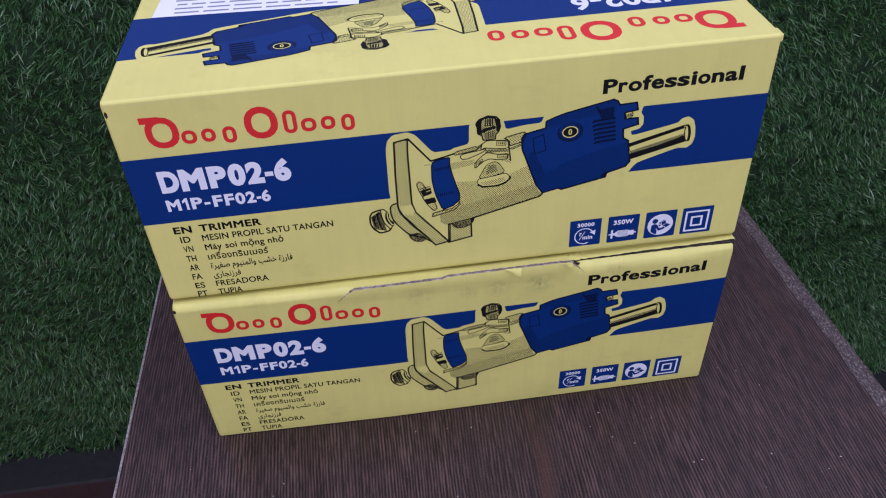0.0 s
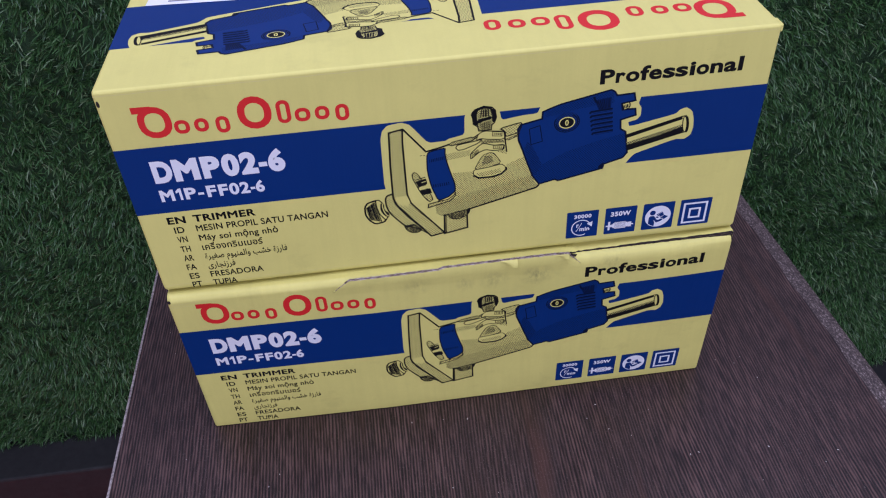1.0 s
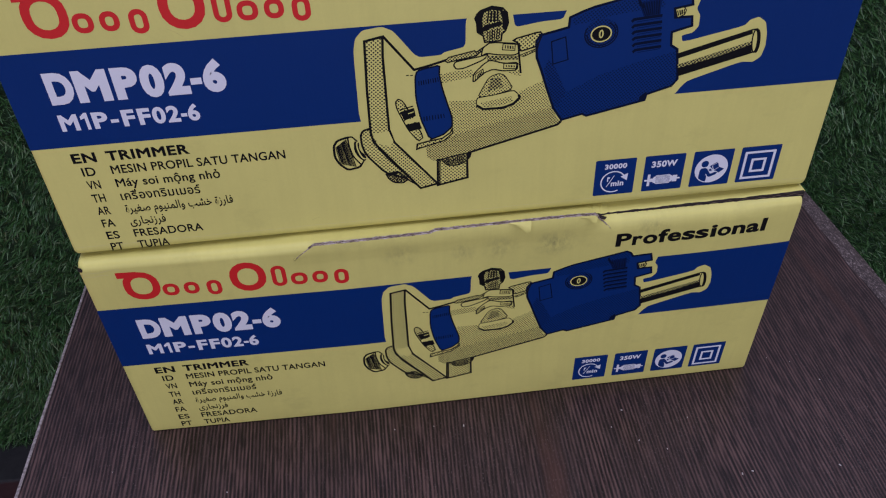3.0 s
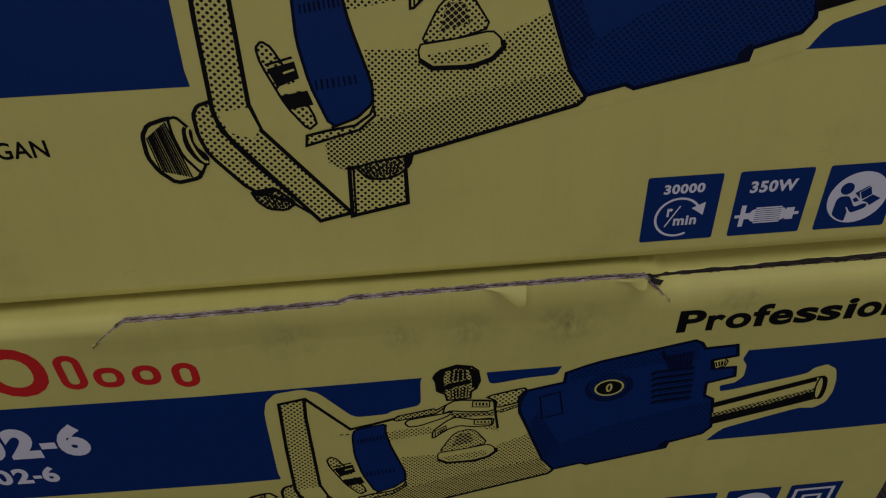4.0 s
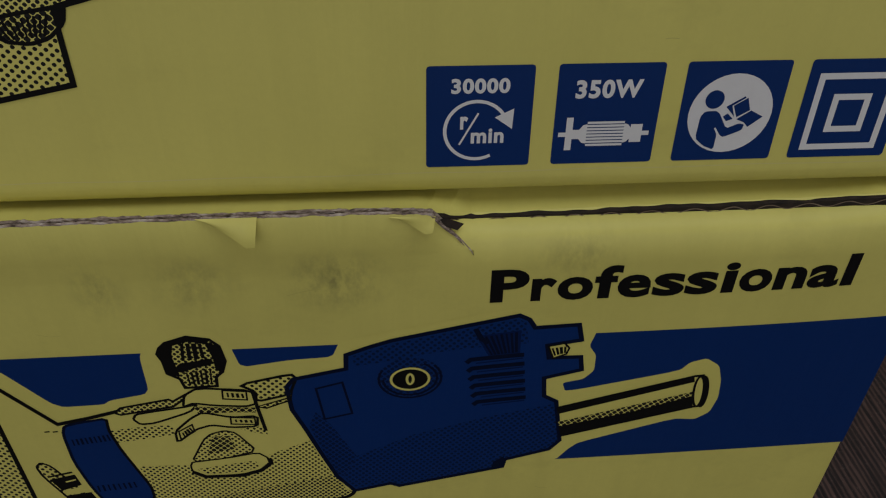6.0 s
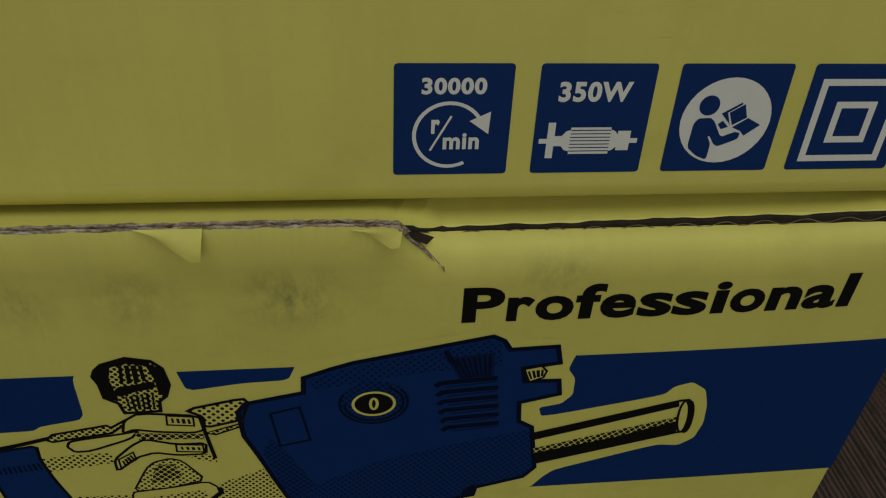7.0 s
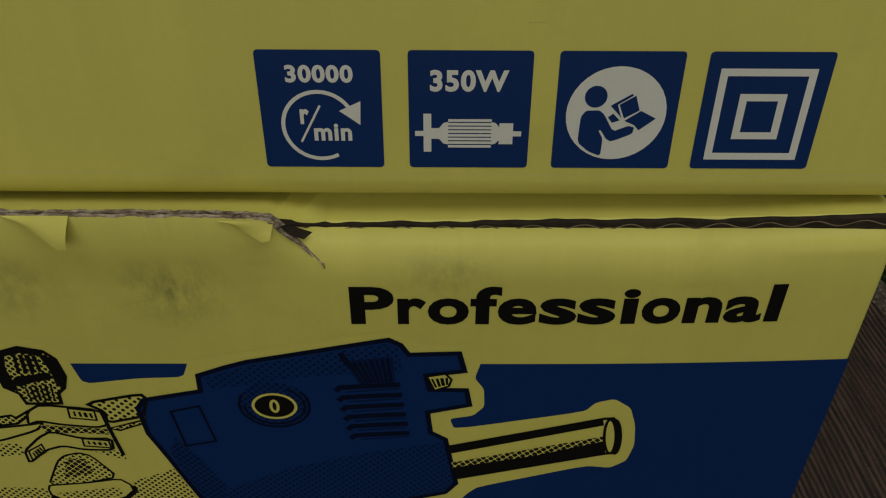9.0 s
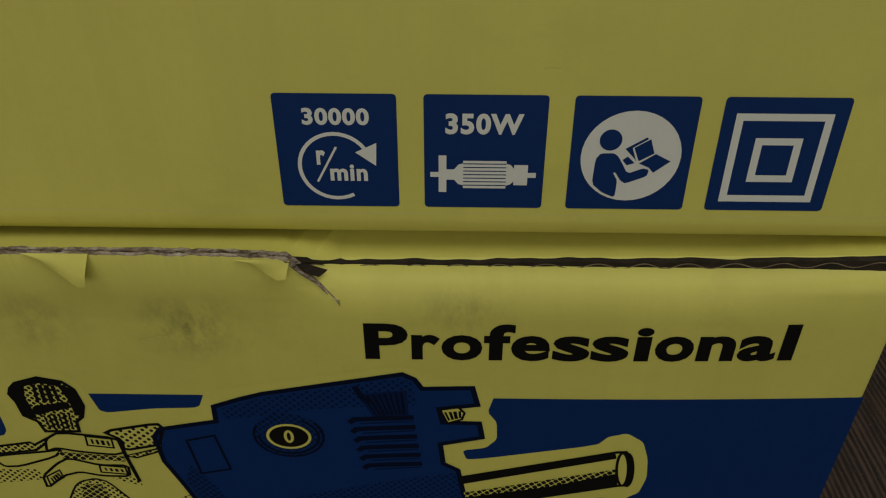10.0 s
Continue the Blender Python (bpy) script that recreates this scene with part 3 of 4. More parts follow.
    piece("locking_knob", [(10.4, 87.4), (11.0, 88.8), (12.2, 90.0), (16.1, 91.3), (19.9, 90.4), (21.4, 88.7), (21.9, 84.9), (21.0, 82.2), (19.7, 81.0), (19.5, 78.6), (13.7, 78.5), (13.2, 80.9), (11.2, 82.4), (11.0, 85.6)], M_DOTDENSE, 0.32, 0.6, "dark ribbed locking knob")
    part("knob_dark", shape(face, eased([(10.5, 87.4), (12.0, 90.1), (13.8, 90.6), (12.8, 86.8), (13.2, 83.4), (13.4, 81.4), (11.2, 82.4), (11.0, 85.6)], 1, 0.12), 0.41), M_INK, halo)
    part("knob_dark", shape(face, eased([(18.8, 90.2), (21.4, 88.7), (21.9, 84.9), (21.0, 82.2), (19.9, 82.8), (19.8, 86.2)], 1, 0.12), 0.41), M_INK, halo)
    part("knob_dark", shape(face, [(12.0, 90.0), (16.2, 91.2), (19.9, 90.3), (19.4, 89.4), (16.2, 90.1), (13.2, 89.3)], 0.42), M_INK, halo)
    part("knob_rim", shape(face, eased([(13.2, 84.8), (16.4, 85.2), (19.6, 86.0), (19.8, 84.2), (16.3, 83.6), (13.2, 82.2)], 1), 0.42), M_INK, halo)
    hatch("knob_ribs", (14.6, 89.8), (18.6, 89.6), (14.0, 85.4), (18.8, 86.0), 4, 0.75, 0.42)
    hatch("knob_ribs", (14.2, 82.4), (19.4, 83.4), (14.4, 79.2), (19.0, 79.2), 6, 0.45, 0.42)
    piece("wing", [(2.6, 70.6), (3.3, 71.9), (6.0, 72.4), (12.5, 73.3), (15.1, 73.9), (13.4, 71.9), (6.3, 69.2), (3.6, 69.1)], M_HALO, 0.38, 0.5)
    piece("yoke", [(13.1, 76.5), (15.7, 78.3), (25.7, 77.0), (25.9, 73.3), (24.0, 72.7), (18.1, 73.4), (14.4, 74.3), (12.4, 73.4)], M_HALO, 0.44, 0.5)
    part("yoke_gap", shape(face, [(14.3, 73.3), (21.0, 72.6), (25.6, 72.2), (25.6, 70.8), (21.3, 71.2), (14.8, 71.2)], 0.43), M_DOTDARK, halo)
    piece("yoke", [(9.6, 66.5), (9.5, 63.2), (13.5, 66.8), (16.7, 67.9), (20.4, 66.9), (25.4, 66.8), (25.7, 69.8), (20.7, 69.8), (15.6, 71.6), (13.2, 70.1)], M_HALO, 0.44, 0.5)
    line("yoke_edge", [(25.6, 77.0), (26.0, 72.4), (26.8, 65.4)], 0.7, 0.52)
    for a, b, c, d in (((20.2, 77.4), (24.5, 76.8), (24.4, 74.5), (20.0, 75.1)), ((20.6, 69.8), (25.1, 69.3), (25.1, 67.4), (20.5, 67.9)), ((10.3, 66.5), (13.1, 68.3), (13.3, 66.3), (10.3, 64.1))):
        line("scale_mark", [a, b, c, d], 0.35, 0.52, M_INK, True)
        hatch("scale_figure", (a[0] + 0.4, a[1] - 0.6), (b[0] - 0.4, b[1] - 0.6), (d[0] + 0.6, d[1] + 0.5), (c[0] - 0.2, c[1] + 0.5), 4, 0.5, 0.53)
    # wing nut on its plate
    piece("clamp_nut", [(11.0, 56.8), (14.5, 63.6), (16.1, 65.2), (18.9, 66.0), (20.9, 65.2), (24.3, 59.4), (18, 57.6)], M_DOTFINE, 0.36, 0.4)
    part("nut_ribs", shape(face, [(14.6, 59.0), (16.2, 64.4), (19.5, 64.4), (20.4, 60.4)], 0.42), M_DOTDARK, halo)
    piece("nut_plate", [(10.6, 55.6), (11.2, 57.0), (18, 57.6), (24.4, 58.8), (26.2, 57.0), (26.4, 55.2), (24.3, 53.4), (20.6, 52.2), (13.4, 52.0), (10.9, 53.2)], M_HALO, 0.40, 0.4)
    part("nut_shade", shape(face, [(11.6, 54.6), (18, 55.6), (23.6, 56.4), (24.2, 54.2), (20.4, 53.0), (13.6, 52.8)], 0.46), M_DOTFINE, halo)
    line("drawn_line", [(10.7, 53.8), (13.1, 52.0), (20.6, 51.8), (24.5, 53.2), (26.6, 55.4), (26.4, 56.8)], 1.0, 0.48)
    # motor housing
    motor = [(32, 77.4), (33.4, 79.4), (43.3, 81.5), (43.5, 85.1), (48, 86.9), (51.9, 88.2), (74.8, 93.0), (76.7, 91.9), (77.9, 89.8), (86.0, 90.1), (86.9, 86.2), (80.6, 85.2), (81.2, 81.9), (87.3, 81.8), (87.9, 78.3),
             (80.8, 76.5), (81.3, 71.4), (83.9, 69.6), (85.9, 57.5), (83.9, 54.8), (74.8, 52.2), (74.4, 49.8), (52.5, 45.2), (50.7, 46.2), (43.0, 44.4), (39.6, 49.7), (36.8, 57.9), (34.4, 65.4), (32.4, 71)]
    piece("motor_housing", motor, M_NAVY, 0.33, 0.9, "blue motor housing with fine dark dots", ink=M_BLUELINE)
    part("housing_shade", shape(face, [(44.4, 84.6), (52, 87.4), (74.6, 92.2), (76.2, 91.2), (77.0, 86), (66, 85.4), (58, 84.4), (49, 82.6), (45, 82.2)], 0.37), M_NAVYDOT, halo)
    part("housing_shade", shape(face, [(41.0, 49.4), (44, 56), (56, 62), (70, 66), (83.6, 69), (85.6, 57.6), (83.6, 55.2), (74.4, 52.6), (74.0, 50.2), (52.5, 45.8), (50.7, 46.8), (43.2, 45.2)], 0.37), M_NAVYDOT, halo)
    part("housing_shade", shape(face, [(35.2, 66.2), (36.8, 70), (39.6, 66), (44.0, 56), (41.0, 49.6), (39.9, 50.4), (37.4, 58)], 0.37), M_NAVYDENSE, halo)
    part("housing_notch", shape(face, [(72.4, 51.6), (74.6, 53.4), (74.6, 49.6), (72.0, 49.2)], 0.40), M_BLUELINE, halo)
    line("window_line", [(37.4, 76.6), (42.4, 78.0), (43.8, 69.2), (38.4, 67.9)], 0.45, 0.44, M_BLUELINE, True)
    part("vent_field", shape(face, [(67.2, 88.4), (75.4, 89.4), (75.6, 83.4), (69.8, 83.0)], 0.40), M_VENT, halo)
    hatch("vent_ribs", (67.6, 88.0), (75.0, 89.0), (70.0, 83.4), (75.2, 83.8), 8, 0.45, 0.44, M_BLUELINE)
    for i in range(6):
        v = 82.4 - i * 2.35
        line("vent_slit", [(65.6 + i * 0.35, v - 0.8), (66.4 + i * 0.35, v), (70 + i * 0.3, v + 0.3), (76.4 + i * 0.25, v + 0.7)], 1.05, 0.44, M_BLUELINE)
        line("vent_light", [(67.4 + i * 0.35, v - 1.0), (76.2 + i * 0.25, v - 0.2)], 0.3, 0.45, M_VENT)
    line("vent_slit", [(67.0, 90.2), (68.2, 87.6), (69.6, 86.6)], 1.0, 0.45, M_BLUELINE)
    part("switch_shade", shape(face, arc(55.1, 78.2, 6.2, 5.5, 0, 345, 23), 0.42), M_NAVYDENSE, halo)
    for k, (rx, ry) in enumerate(((5.9, 5.2), (5.1, 4.4))):
        line("switch_shade", arc(55.1, 78.1, rx, ry, 150 + 30 * k, 400 + 20 * k, 20), 0.45, 0.45, M_BLUELINE)
    part("switch_face", shape(face, arc(55.1, 78, 3.9, 3.2, 0, 345, 23), 0.48), M_INK, halo)
    line("switch_ring", arc(55.1, 78, 3.6, 2.9, 0, 345, 23), 0.5, 0.52, M_HALO, True)
    line("switch_mark", arc(55.1, 78, 0.6, 1.35, 0, 330, 11), 0.5, 0.52, M_HALO, True)
    piece("cord_clamp", [(80.8, 85.0), (83.8, 85.6), (84.8, 84.3), (84.4, 82.8), (82.0, 81.8)], M_HALO, 0.44, 0.4)
    hatch("clamp_ribs", (81.2, 84.4), (84.4, 84.8), (82.0, 82.4), (84.4, 83.2), 4, 0.5, 0.50)
    # cord tube
    piece("cord_tube", [(84.2, 67.6), (111.0, 74.8), (112.6, 74.9), (113.6, 72.8), (114.2, 67.6), (113.6, 65.9), (112.4, 65.8), (85.8, 58.9)], M_HALO, 0.30, 0.6)
    part("tube_shade", shape(face, [(84.2, 67.8), (110.8, 74.8), (111.2, 73.2), (84.6, 65.8)], 0.40), M_INK, halo)
    part("tube_shade", shape(face, [(85.0, 63.4), (111.6, 70.4), (112.2, 66.2), (85.9, 59.2)], 0.40), M_DOTDARK, halo)
    part("tube_shade", shape(face, [(85.2, 62.0), (100, 65.4), (111.8, 69.2), (112.3, 66.0), (85.9, 59.0)], 0.44), M_INK, halo)
    part("tube_end", shape(face, arc(112.6, 70.3, 1.0, 4.4, 0, 345, 23, 0.12), 0.46), M_HALO, halo)
    line("tube_end", arc(112.6, 70.3, 1.0, 4.4, 0, 345, 23, 0.12), 0.5, 0.48, M_INK, True)
    line("tube_end", arc(113.4, 70.2, 1.0, 4.4, -100, 100, 14, 0.12), 0.6, 0.50)


def logo(face, carton):
    """The maker's mark as plain red blocks and rings."""
    mark = part("logo_mark", shape(face, [(-136.4, 108.2), (-128, 108), (-128, 104.8), (-136.4, 105)], 0.20), M_RED, carton, "maker's mark in plain red shapes")
    frames = [(-133.6, 93.6, -122.4, 106.2, 5.2, 3.0), (-90.8, 93.4, -79.4, 106.4, 5.6, 3.2)]
    for x0, x1, y0, y1 in ((-120.4, -113.8, 93.4, 99.2), (-111.8, -105.6, 93.4, 99.2), (-102.6, -96.6, 91.8, 99.2), (-75.6, -69.6, 93.4, 104.0),
                           (-68.0, -61.2, 93.4, 99.2), (-59.2, -52.8, 93.4, 99.2), (-50.2, -44.2, 91.8, 99.2)):
        frames.append((x0 + 0.9, y0 + 0.6, x1 - 0.9, y1 - 0.2, 2.0, 1.8))
    for x0, y0, x1, y1, r, w in frames:
        bm = bmesh.new()
        add_stroke(bm, face, rounded(x0, y0, x1, y1, r), w, 0.14, True)
        part("mark_ring", bm, M_RED, mark)


def icons(face, carton):
    for i, u in enumerate((58.4, 78.6, 98.6, 118.3)):
        v0, s, tall = 6.7, 16.6, 17.15
        tile = part("icon_tile", shape(face, rounded(u, v0, u + s, v0 + tall, 0.5, 2), 0.14), M_NAVY, carton, "navy pictogram tile with white symbol")

        def at(x, y):
            return (u + x * s, v0 + (1 - y) * tall)
        bm = bmesh.new()
        if i == 0:
            part("tile_text", words(face, "30000", u + 0.23 * s, u + 0.775 * s, v0 + 0.735 * tall, v0 + 0.88 * tall, 0.22, 0.04), M_WHITE, tile)
            part("tile_text", words(face, "r", u + 0.32 * s, u + 0.395 * s, v0 + 0.385 * tall, v0 + 0.515 * tall, 0.22, 0.04), M_WHITE, tile)
            part("tile_text", words(face, "min", u + 0.425 * s, u + 0.74 * s, v0 + 0.24 * tall, v0 + 0.39 * tall, 0.22, 0.035), M_WHITE, tile)
            c = at(0.475, 0.63)
            add_stroke(bm, face, arc(c[0], c[1], 0.30 * s, 0.30 * s, 34, 298, 28), 0.55, 0.22)
            add_stroke(bm, face, [at(0.315, 0.77), at(0.49, 0.455)], 0.32, 0.23)
            add_shape(bm, face, [at(0.645, 0.50), at(0.825, 0.416), at(0.815, 0.62)], 0.24)
            part("speed_symbol", bm, M_WHITE, tile)
        elif i == 1:
            part("tile_text", words(face, "350W", u + 0.175 * s, u + 0.81 * s, v0 + 0.665 * tall, v0 + 0.845 * tall, 0.22, 0.04), M_WHITE, tile)
            add_shape(bm, face, [at(0.05, 0.67), at(0.05, 0.715), at(0.13, 0.715), at(0.13, 0.67)], 0.22)
            add_shape(bm, face, [at(0.12, 0.52), at(0.12, 0.855), at(0.185, 0.855), at(0.185, 0.52)], 0.23)
            add_shape(bm, face, [at(0.18, 0.645), at(0.25, 0.645), at(0.285, 0.60), at(0.325, 0.59), at(0.325, 0.79), at(0.285, 0.78), at(0.25, 0.74), at(0.18, 0.74)], 0.22)
            add_shape(bm, face, [at(0.685, 0.59), at(0.72, 0.60), at(0.755, 0.64), at(0.755, 0.745), at(0.72, 0.78), at(0.685, 0.79)], 0.22)
            add_shape(bm, face, [at(0.75, 0.60), at(0.865, 0.60), at(0.865, 0.785), at(0.75, 0.785)], 0.23)
            add_shape(bm, face, [at(0.86, 0.67), at(0.935, 0.67), at(0.935, 0.715), at(0.86, 0.715)], 0.22)
            for k in range(8):
                y = 0.566 + k * 0.0325
                add_shape(bm, face, [at(0.325, y), at(0.685, y), at(0.685, y + 0.023), at(0.325, y + 0.023)], 0.22)
            part("motor_symbol", bm, M_WHITE, tile)
        elif i == 2:
            part("disc", shape(face, arc(*at(0.50, 0.518), 0.412 * s, 0.412 * s, 0, 350, 35), 0.22), M_WHITE, tile)
            add_shape(bm, face, arc(*at(0.32, 0.37), 0.092 * s, 0.095 * s, 0, 345, 23), 0.30)
            add_shape(bm, face, eased([at(0.205, 0.763), at(0.212, 0.54), at(0.25, 0.488), at(0.358, 0.484), at(0.401, 0.516), at(0.491, 0.667), at(0.614, 0.617), at(0.665, 0.63), at(0.654, 0.688), at(0.483, 0.757), at(0.44, 0.731), at(0.39, 0.656), at(0.37, 0.66), at(0.414, 0.731), at(0.41, 0.888), at(0.302, 0.845)], 1, 0.14), 0.30)
            add_shape(bm, face, [at(0.447, 0.445), at(0.613, 0.344), at(0.625, 0.359), at(0.505, 0.437), at(0.55, 0.559), at(0.532, 0.531)], 0.30)
            add_shape(bm, face, [at(0.519, 0.437), at(0.645, 0.359), at(0.689, 0.484), at(0.569, 0.553)], 0.30)
            add_shape(bm, face, [at(0.574, 0.574), at(0.703, 0.488), at(0.832, 0.553), at(0.703, 0.656), at(0.66, 0.61)], 0.30)
            add_shape(bm, face, [at(0.435, 0.544), at(0.476, 0.512), at(0.537, 0.57), at(0.475, 0.591)], 0.30)
            part("manual_symbol", bm, M_NAVY, tile, "open booklet in plain navy shapes")
        else:
            add_stroke(bm, face, [at(0.137, 0.165), at(0.852, 0.165), at(0.852, 0.885), at(0.137, 0.885)], 1.05, 0.22, True)
            part("outer_square", bm, M_WHITE, tile)
            bm = bmesh.new()
            add_stroke(bm, face, [at(0.332, 0.372), at(0.652, 0.372), at(0.652, 0.70), at(0.332, 0.70)], 1.05, 0.22, True)
            part("inner_square", bm, M_WHITE, tile)


LINES = (
    ("EN", "TRIMMER", 44.1, -95.2), ("ID", "MESIN PROPIL SATU TANGAN", 38.3, -61.3), ("VN", "Máy soi mộng nhỏ", 32.4, -86.6),
    ("TH", "เครื่องทริมเมอร์", 26.3, -95.2), ("AR", "\ufe93\ufeae\ufef4\ufed0\ufebb \ufee1\ufeee\ufef4\ufee8\ufee4\ufedf\ufe8d\ufeed \ufe90\ufeb8\ufea7 \ufe93\ufeaf\ufead\ufe8e\ufed3", 20.4, -84.2),
    ("FA", "\ufbfc\ufead\ufe8e\ufea0\ufee7\ufeaf\ufeae\ufed3", 14.4, -111.2), ("ES", "FRESADORA", 8.4, -98.2), ("PT", "TUPIA", 2.7, -112.6),
)


PROFESSIONAL = (("P", 69.2, 75.9), ("r", 76.4, 80.8), ("o", 81.0, 87.3), ("f", 87.5, 92.2), ("e", 91.7, 97.7), ("s", 98.1, 103.8),
                ("s", 104.0, 109.8), ("i", 110.6, 113.1), ("o", 113.7, 119.6), ("n", 120.2, 126.1), ("a", 126.6, 132.6), ("l", 133.2, 135.5))


def front_print(face, carton):
    bm = bmesh.new()
    grid = [[bm.verts.new(face(u, v, 0.10)) for v in (51.2, 60.0, 70.0, 79.0, 87.7)] for u in [-149.6 + 104.6 * i / 14 for i in range(14)] + [-45.0 + 194.6 * i / 26 for i in range(27)]]
    for a, b in zip(grid, grid[1:]):
        for j in range(4):
            bm.faces.new((a[j], b[j], b[j + 1], a[j + 1]))
    part("blue_band", bm, M_NAVY, carton, "navy blue printed band")
    logo(face, carton)
    letters(face, (("D", -136.2, -127.4), ("M", -126.8, -115.4), ("P", -114.0, -105.7), ("0", -105.0, -97.2), ("2", -96.7, -88.9), ("-", -88.4, -84.6), ("6", -84.1, -76.4)), 68.2, 80.5, 0.18, 0.060, 0.0, M_WHITE, carton)
    letters(face, (("M", -136.2, -129.8), ("1", -128.8, -126.2), ("P", -124.9, -119.7), ("-", -118.9, -116.2), ("F", -114.8, -110.4), ("F", -109.3, -105.0), ("0", -104.4, -99.9), ("2", -99.4, -95.0), ("-", -94.6, -92.5), ("6", -92.2, -88.1)), 57.7, 64.4, 0.18, 0.040, 0.0, M_WHITE, carton)
    letters(face, PROFESSIONAL, 96.2, 103.7, 0.14, 0.036, 0.0, M_INK, carton)
    for i, (code, text, v, end) in enumerate(LINES):
        bold = 0.036 if i == 0 else 0.019
        part("language_code", words(face, code, -137.0 if i == 0 else -135.2, -128.4 if i == 0 else -130.4, v, v + 4.2 - 0.4 * (i > 0), 0.14, bold), M_INK, carton)
        cap = 0.70 if i in (2, 3, 4, 5) else None
        part("product_line", words(face, text, -124.8, end, v, v + 4.2 - 0.4 * (i > 0), 0.14, bold, 0.0, cap), M_INK, carton)
    machine_picture(face, carton)
    icons(face, carton)


def shell(lean, height, r_front_top, r_front_bottom, worn=False, foot=0.0):
    """The carton's skin: a rounded section swept along its length, ends drawn in a little."""
    def corner(cy, cz, r, a0, n=5):
        return [(cy + r * math.cos(radians(a0 + 90 * i / n)), cz + r * math.sin(radians(a0 + 90 * i / n))) for i in range(n + 1)]
    prof = corner(r_front_top, height - r_front_top, r_front_top, 90, 12)
    if worn:
        prof += [(0.0, 0.1094 - 0.0006 * i) for i in range(11)] + [(0.0, 0.095 - 0.01 * i) for i in range(10)]
    prof += corner(r_front_bottom, foot + r_front_bottom, r_front_bottom, 180, 12)
    prof += corner(DEPTH - 0.002, foot + 0.002, 0.002, 270, 3) + corner(DEPTH - 0.002, height - 0.002, 0.002, 0, 3)
    bm = bmesh.new()
    rings = []
    steps = 100 if worn else 24
    xs = [(-LENGTH / 2, 0.0012), (-LENGTH / 2 + 0.0004, 0.0004), (-LENGTH / 2 + 0.0012, 0)] + [(-LENGTH / 2 + LENGTH * i / steps, 0) for i in range(1, steps)]
    xs += [(LENGTH / 2 - 0.0012, 0), (LENGTH / 2 - 0.0004, 0.0004), (LENGTH / 2, 0.0012)]
    for x, inset in xs:
        ring = []
        for y, z in prof:
            yy = inset + y * (1 - 2 * inset / DEPTH)
            zz = inset + z * (1 - 2 * inset / height)
            back, up = bulge(x, zz) if worn else (0.0, 0.0)
            near = max(0.0, 1 - yy / DEPTH)
            ring.append(bm.verts.new((pinch(x, zz) if worn else x, yy - (lean * zz - back) * near, zz + up * near ** 4)))
        rings.append(ring)
    n = len(prof)
    for a, b in zip(rings, rings[1:]):
        for i in range(n):
            bm.faces.new((a[i], a[(i + 1) % n], b[(i + 1) % n], b[i]))
    bm.faces.new(rings[0][::-1])
    bm.faces.new(rings[-1])
    bmesh.ops.recalc_face_normals(bm, faces=bm.faces[:])
    return bm


def upper_carton():
    carton = new("carton")
    tagged(carton, "closed yellow and blue cardboard carton stacked on another carton", "carton", "stacked trimmer cartons")
    part("body", shell(0.0, HEIGHT, 0.0016, 0.0040, foot=0.0008), M_CARD, carton)
    front_print(Face(), carton)
    # the lid: a hair proud, with its crease along the front
    top = Face(top=HEIGHT)
    part("blue_band", shape(top, [(-149.5, 38.7), (149.5, 39.2), (149.5, 84.4), (-149.5, 84.4)], 0.10), M_NAVY, carton, "navy blue printed band")
    turned = Moved(top, -35.2, 148.0, -1.268, -1.268)
    logo(turned, carton)
    part("heading", words(Moved(top, 0, 0, -1, -1), "DMP02-6", -137, -67, -59.5, -44.5, 0.18, 0.035), M_WHITE, carton)
    part("heading", words(Moved(top, 0, 0, -1, -1), "M1P-FF02-6", -137, -79, -76, -67.5, 0.18, 0.02), M_WHITE, carton)
    machine_picture(Moved(top, -13.3, 114.0, -1.1, -0.98), carton)
    c, s = math.cos(-0.066), math.sin(-0.066)

    def tilted(u, v):
        return (-140.2 + u * c - v * s, 84.0 + u * s + v * c)
    label = part("paper_label", shape(top, [tilted(0, 0), tilted(104, 0), tilted(104, 52), tilted(0, 52)], 0.62), M_LABEL, carton, "white paper label with small print")
    rng = random.Random(5)
    for row in range(9):
        u = 8 + rng.uniform(0, 4)
        while u < 92:
            w = rng.uniform(5, 15)
            v = 3.2 + row * 5.1
            part("print_bar", shape(top, [tilted(u, v), tilted(min(u + w, 98), v), tilted(min(u + w, 98), v + 1.7), tilted(u, v + 1.7)], 0.68), M_BAR, label)
            u += w + 2.2
    # crease and worn corner of the lid
    bm = bmesh.new()
    add_stroke(bm, Face(), [(-149.6 + 299.2 * i / 60, 114.9 + 0.12 * math.sin(i * 1.7)) for i in range(61)], 0.25, 0.05)
    part("lid_crease", bm, M_CREASE, carton)
    bm = bmesh.new()
    add_stroke(bm, Face(), [(-149.0 + 298.0 * i / 60, 5.6 + 0.10 * math.sin(i * 1.1)) for i in range(61)], 0.18, 0.05)
    part("foot_crease", bm, M_CREASE, carton)
    part("corner_tab", box_bm(0.1485, 0.1510, 0.0006, 0.008, HEIGHT - 0.0042, HEIGHT - 0.0004, 0.0007), M_CARD, carton)
    # a flat dark oval paints the shade inside the open corner
    part("corner_gap_shade", shape(Face(), arc(-148.6, 111.2, 0.7, 1.6, 0, 330, 11), 0.05), M_CORE_SHADE, carton, "dark patch painted for the shaded gap at the lid's corner")
    carton.matrix_world = pose(0, 0, 0.1158)
    return carton


